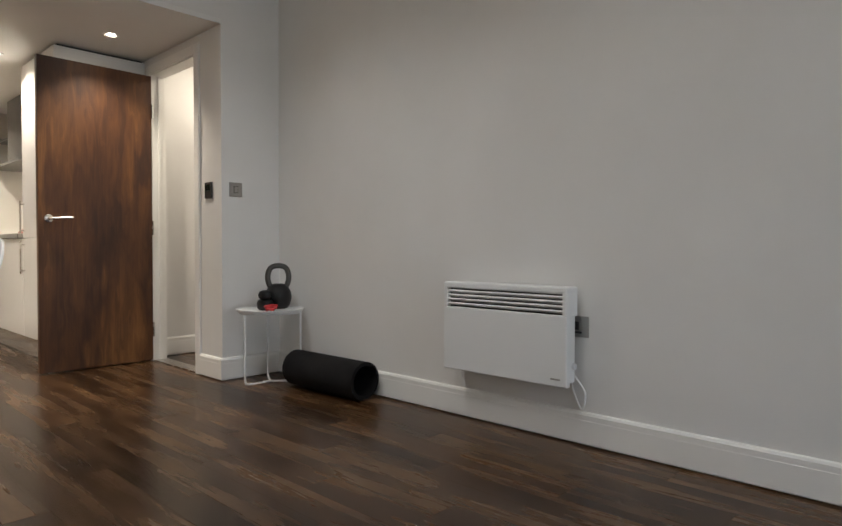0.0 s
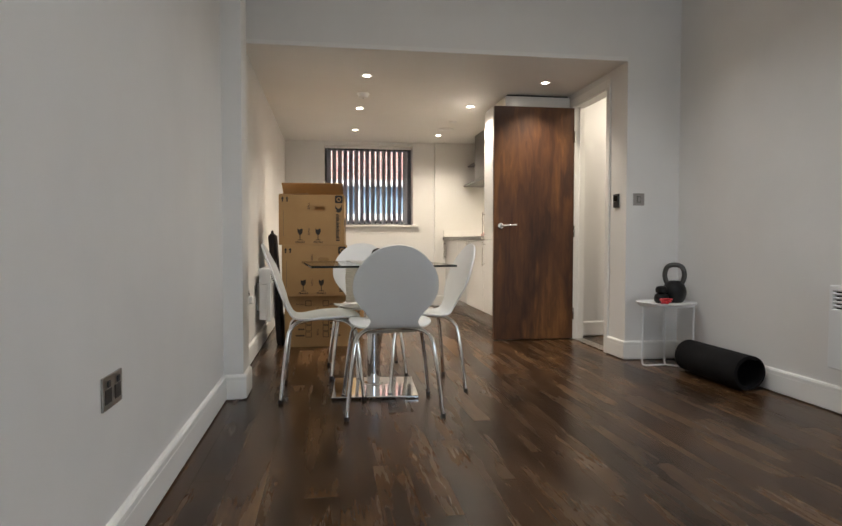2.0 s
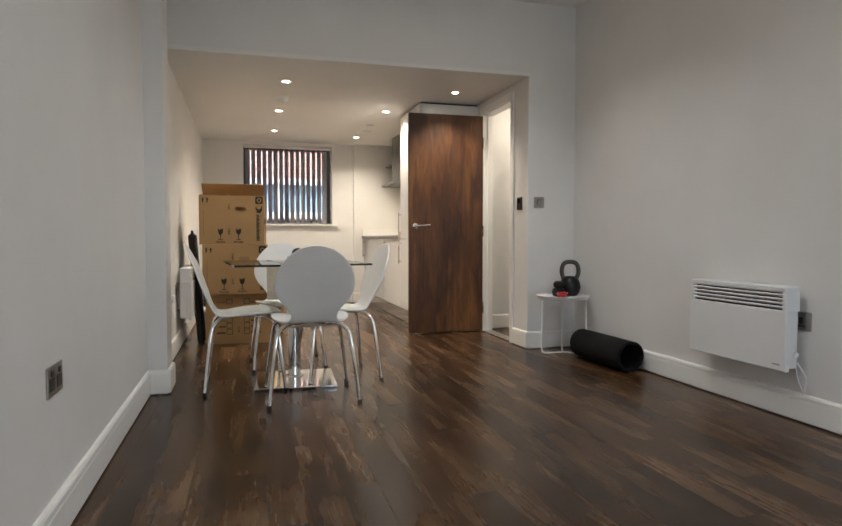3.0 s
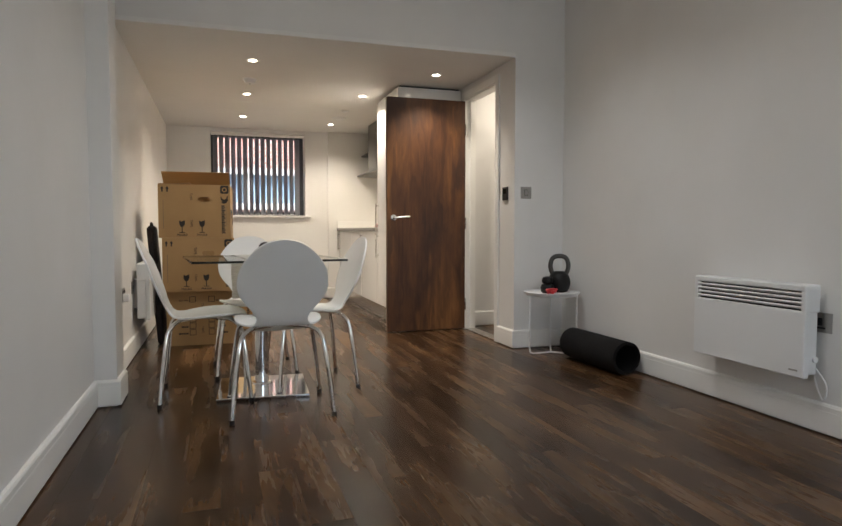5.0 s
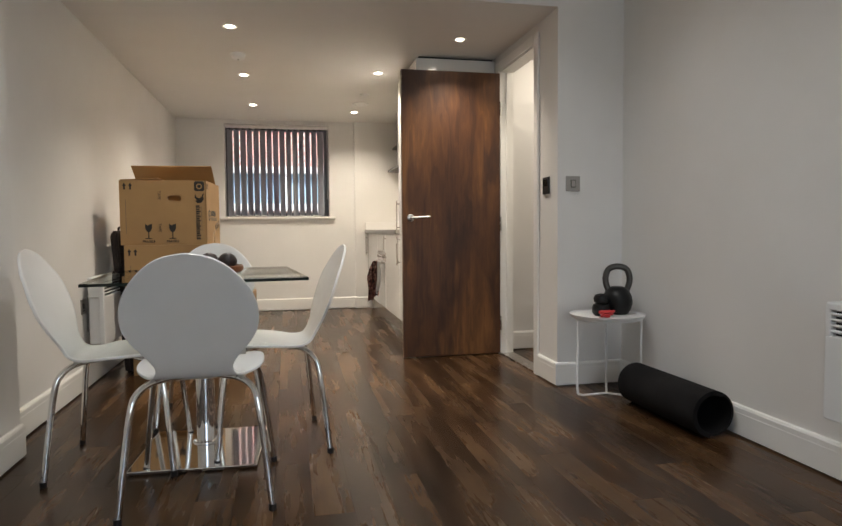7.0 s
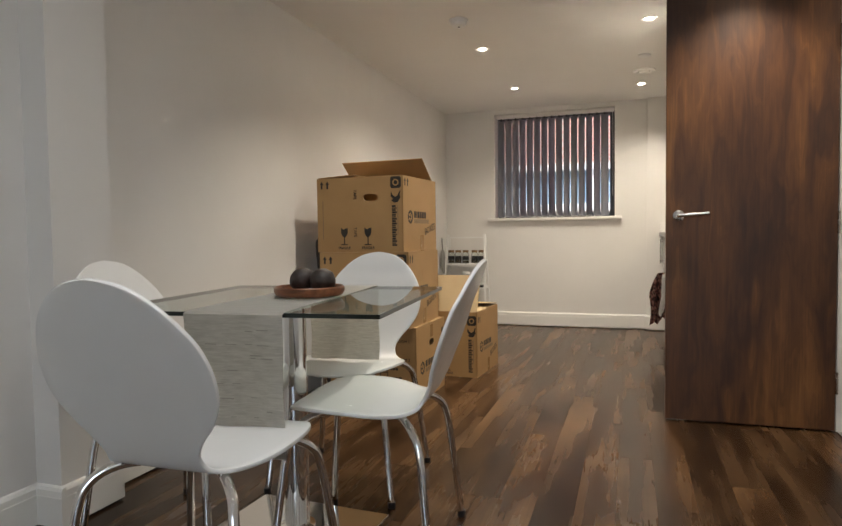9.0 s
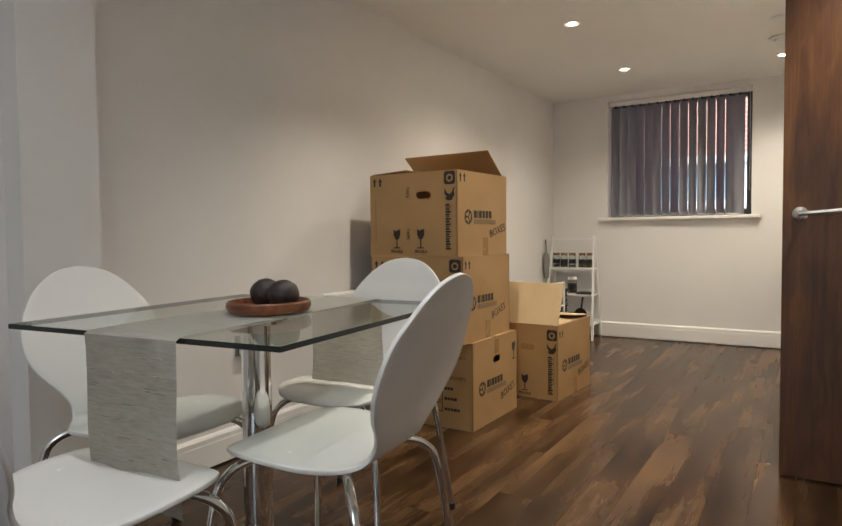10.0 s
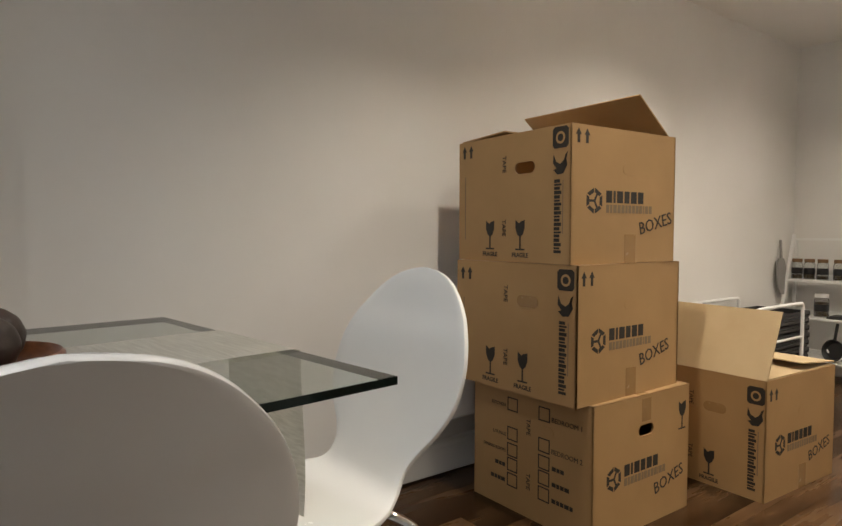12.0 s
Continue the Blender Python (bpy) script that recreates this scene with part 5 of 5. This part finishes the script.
for k, x in enumerate((-2.535, -2.462, -2.385, -2.292, -2.222)):
    jar(x - 0.085, 3.840, 0.632, 0.033, 0.135, (0.25, 0.3, 0.2, 0.5, 0.45)[k], "glass storage jar with brown lid and black label")
jar(-2.465, 3.825, 0.398, 0.042, 0.15, 0.62, "glass jar of dark contents with white lid", METALW)
t = thing("slate_tray", pose(-2.345, 3.830, 0.3985), "thin black tray on the white shelf", "tray")
part("board", box_mesh(-0.07, -0.07, 0, 0.07, 0.07, 0.012, 0.004), BLACKP, t)
part("rim", box_mesh(-0.06, -0.06, 0.012, 0.06, 0.06, 0.018, 0.003), BLACKP, t)
pb = bmesh.new()
bmesh.ops.create_icosphere(pb, subdivisions=3, radius=0.07)
for v in pb.verts:
    v.co *= 1 + 0.28 * noise.noise(v.co * 26)
    v.co.z *= 0.75
bmesh.ops.translate(pb, verts=pb.verts, vec=(0, 0, -min(v.co.z for v in pb.verts)))
whole("plastic_bag", pb, METALW, "crumpled white plastic bag on the bottom shelf", "bag", pose(-2.365, 3.815, 0.1355), True)

# grey spatula or ladle hanging by the shelf's left leg, black pan on the lowest shelf
bd = bmesh.new()
outline = [(0.0, 0.0)] + [(0.085 + 0.085 * math.cos(radians(a)) * (1 if a > 0 else 1), 0.16 + 0.16 * math.sin(radians(a))) for a in range(-80, 61, 10)] + [(0.100, 0.30), (0.096, 0.45), (0.078, 0.45), (0.072, 0.30)] + [(0.085 + 0.085 * math.cos(radians(a)), 0.16 + 0.16 * math.sin(radians(a))) for a in range(120, 261, 10)]
f = bd.faces.new([bd.verts.new((0, y, z)) for y, z in outline[1:]])
r = bmesh.ops.extrude_face_region(bd, geom=[f])
bmesh.ops.translate(bd, verts=[v for v in r["geom"] if isinstance(v, bmesh.types.BMVert)], vec=(0.010, 0, 0))
bmesh.ops.recalc_face_normals(bd, faces=bd.faces)
bmesh.ops.scale(bd, vec=(1, 0.8, 0.8), verts=bd.verts)
whole("hanging_spatula", bd, GREYTOOL, "grey paddle-shaped kitchen spatula hanging by the white shelf", "board", pose(-2.680, 3.690, 0.530, 0, -3, 0))
pan = lathe([(0, 0), (0.052, 0), (0.068, 0.022), (0.070, 0.030), (0.066, 0.030), (0.051, 0.004), (0, 0.004)], 32)
t = thing("small_pan", pose(-2.347, 3.735, 0.2065, 78, 0, -18), "small black frying pan propped on the bottom shelf", "pan")
part("bowl", pan, BLACKP, t, "", True)
part("handle", box_mesh(-0.009, 0.066, 0.020, 0.009, 0.17, 0.030, 0.003), BLACKP, t)

# white tube rack holding black folded crates
t = thing("tube_rack", I4, "low white tube rack beside the ladder shelf", "rack")
RY0, RY1 = 2.62, 3.17
for x in (-2.672, -2.322):
    part("side_frame", tube([(x, RY0, 0.008), (x, RY0, 0.25), (x, RY0, 0.50), (x, RY0 + 0.015, 0.535), (x, RY0 + 0.06, 0.545), (x, RY1 - 0.06, 0.545), (x, RY1 - 0.015, 0.535), (x, RY1, 0.50), (x, RY1, 0.25), (x, RY1, 0.008)], 0.010, 10), METALW, t, "", True)
    part("long_bar", tube([(x, RY0, 0.10), (x, RY1, 0.10)], 0.008, 8, smooth=False), METALW, t, "", True)
    part("long_bar", tube([(x, RY0, 0.36), (x, RY1, 0.36)], 0.008, 8, smooth=False), METALW, t, "", True)
for y in (RY0, RY1):
    part("cross_bar", tube([(-2.672, y, 0.095), (-2.322, y, 0.095)], 0.008, 8, smooth=False), METALW, t, "", True)
part("shelf_sheet", box_mesh(-2.660, RY0 + 0.01, 0.104, -2.334, RY1 + 0.17, 0.112), METALW, t)
for k in range(9):
    t = thing("folded_crate", pose(-2.497, 3.11, 0.1125 + k * 0.042, 0, 0, (k * 37 % 5) * 0.4 - 0.8), "black folded plastic crate in the rack", "crate", "black folded crates")
    bm = box_mesh(-0.146, -0.22, 0, 0.146, 0.22, 0.012, 0.003)
    bx(bm, -0.151, -0.226, 0.012, 0.151, -0.214, 0.0415, 0.003)
    bx(bm, -0.151, 0.214, 0.012, 0.151, 0.226, 0.0415, 0.003)
    bx(bm, -0.151, -0.213, 0.022, -0.139, 0.213, 0.0415, 0.003)
    bx(bm, 0.139, -0.213, 0.022, 0.151, 0.213, 0.0415, 0.003)
    part("body", bm, BLACKP, t)

# ---- floor boards ----
PW, PL = 0.131, 1.21
plank_bm = box_mesh(-PW / 2 + 0.0002, -0.5, -0.012, PW / 2 - 0.0002, 0.5, 0.0, 0.0003)
plank_me = finish(plank_bm, "floor_board", OAK)
rng = random.Random(5)
x, col = XL - 0.05, 0
while x < XR + 0.05:
    y = YS + 0.05 - (col * 0.47) % PL
    while y < YB:
        a, b = max(y, YS), min(y + PL, YB + 0.02)
        if b - a > 0.02:
            ob = new("floor_board", plank_me)
            ob.parent = floor
            ob.matrix_basis = Matrix.Translation((x + PW / 2, (a + b) / 2, rng.uniform(-0.0003, 0.0))) @ Matrix.Diagonal((1, (b - a) - 0.0006, 1, 1))
        y += PL
    x += PW
    col += 1
hall_x = x
while hall_x < 1.5:
    ob = new("floor_board", plank_me)
    ob.parent = floor
    ob.matrix_basis = Matrix.Translation((hall_x + PW / 2, 0.66, 0)) @ Matrix.Diagonal((1, 0.94, 1, 1))
    hall_x += PW
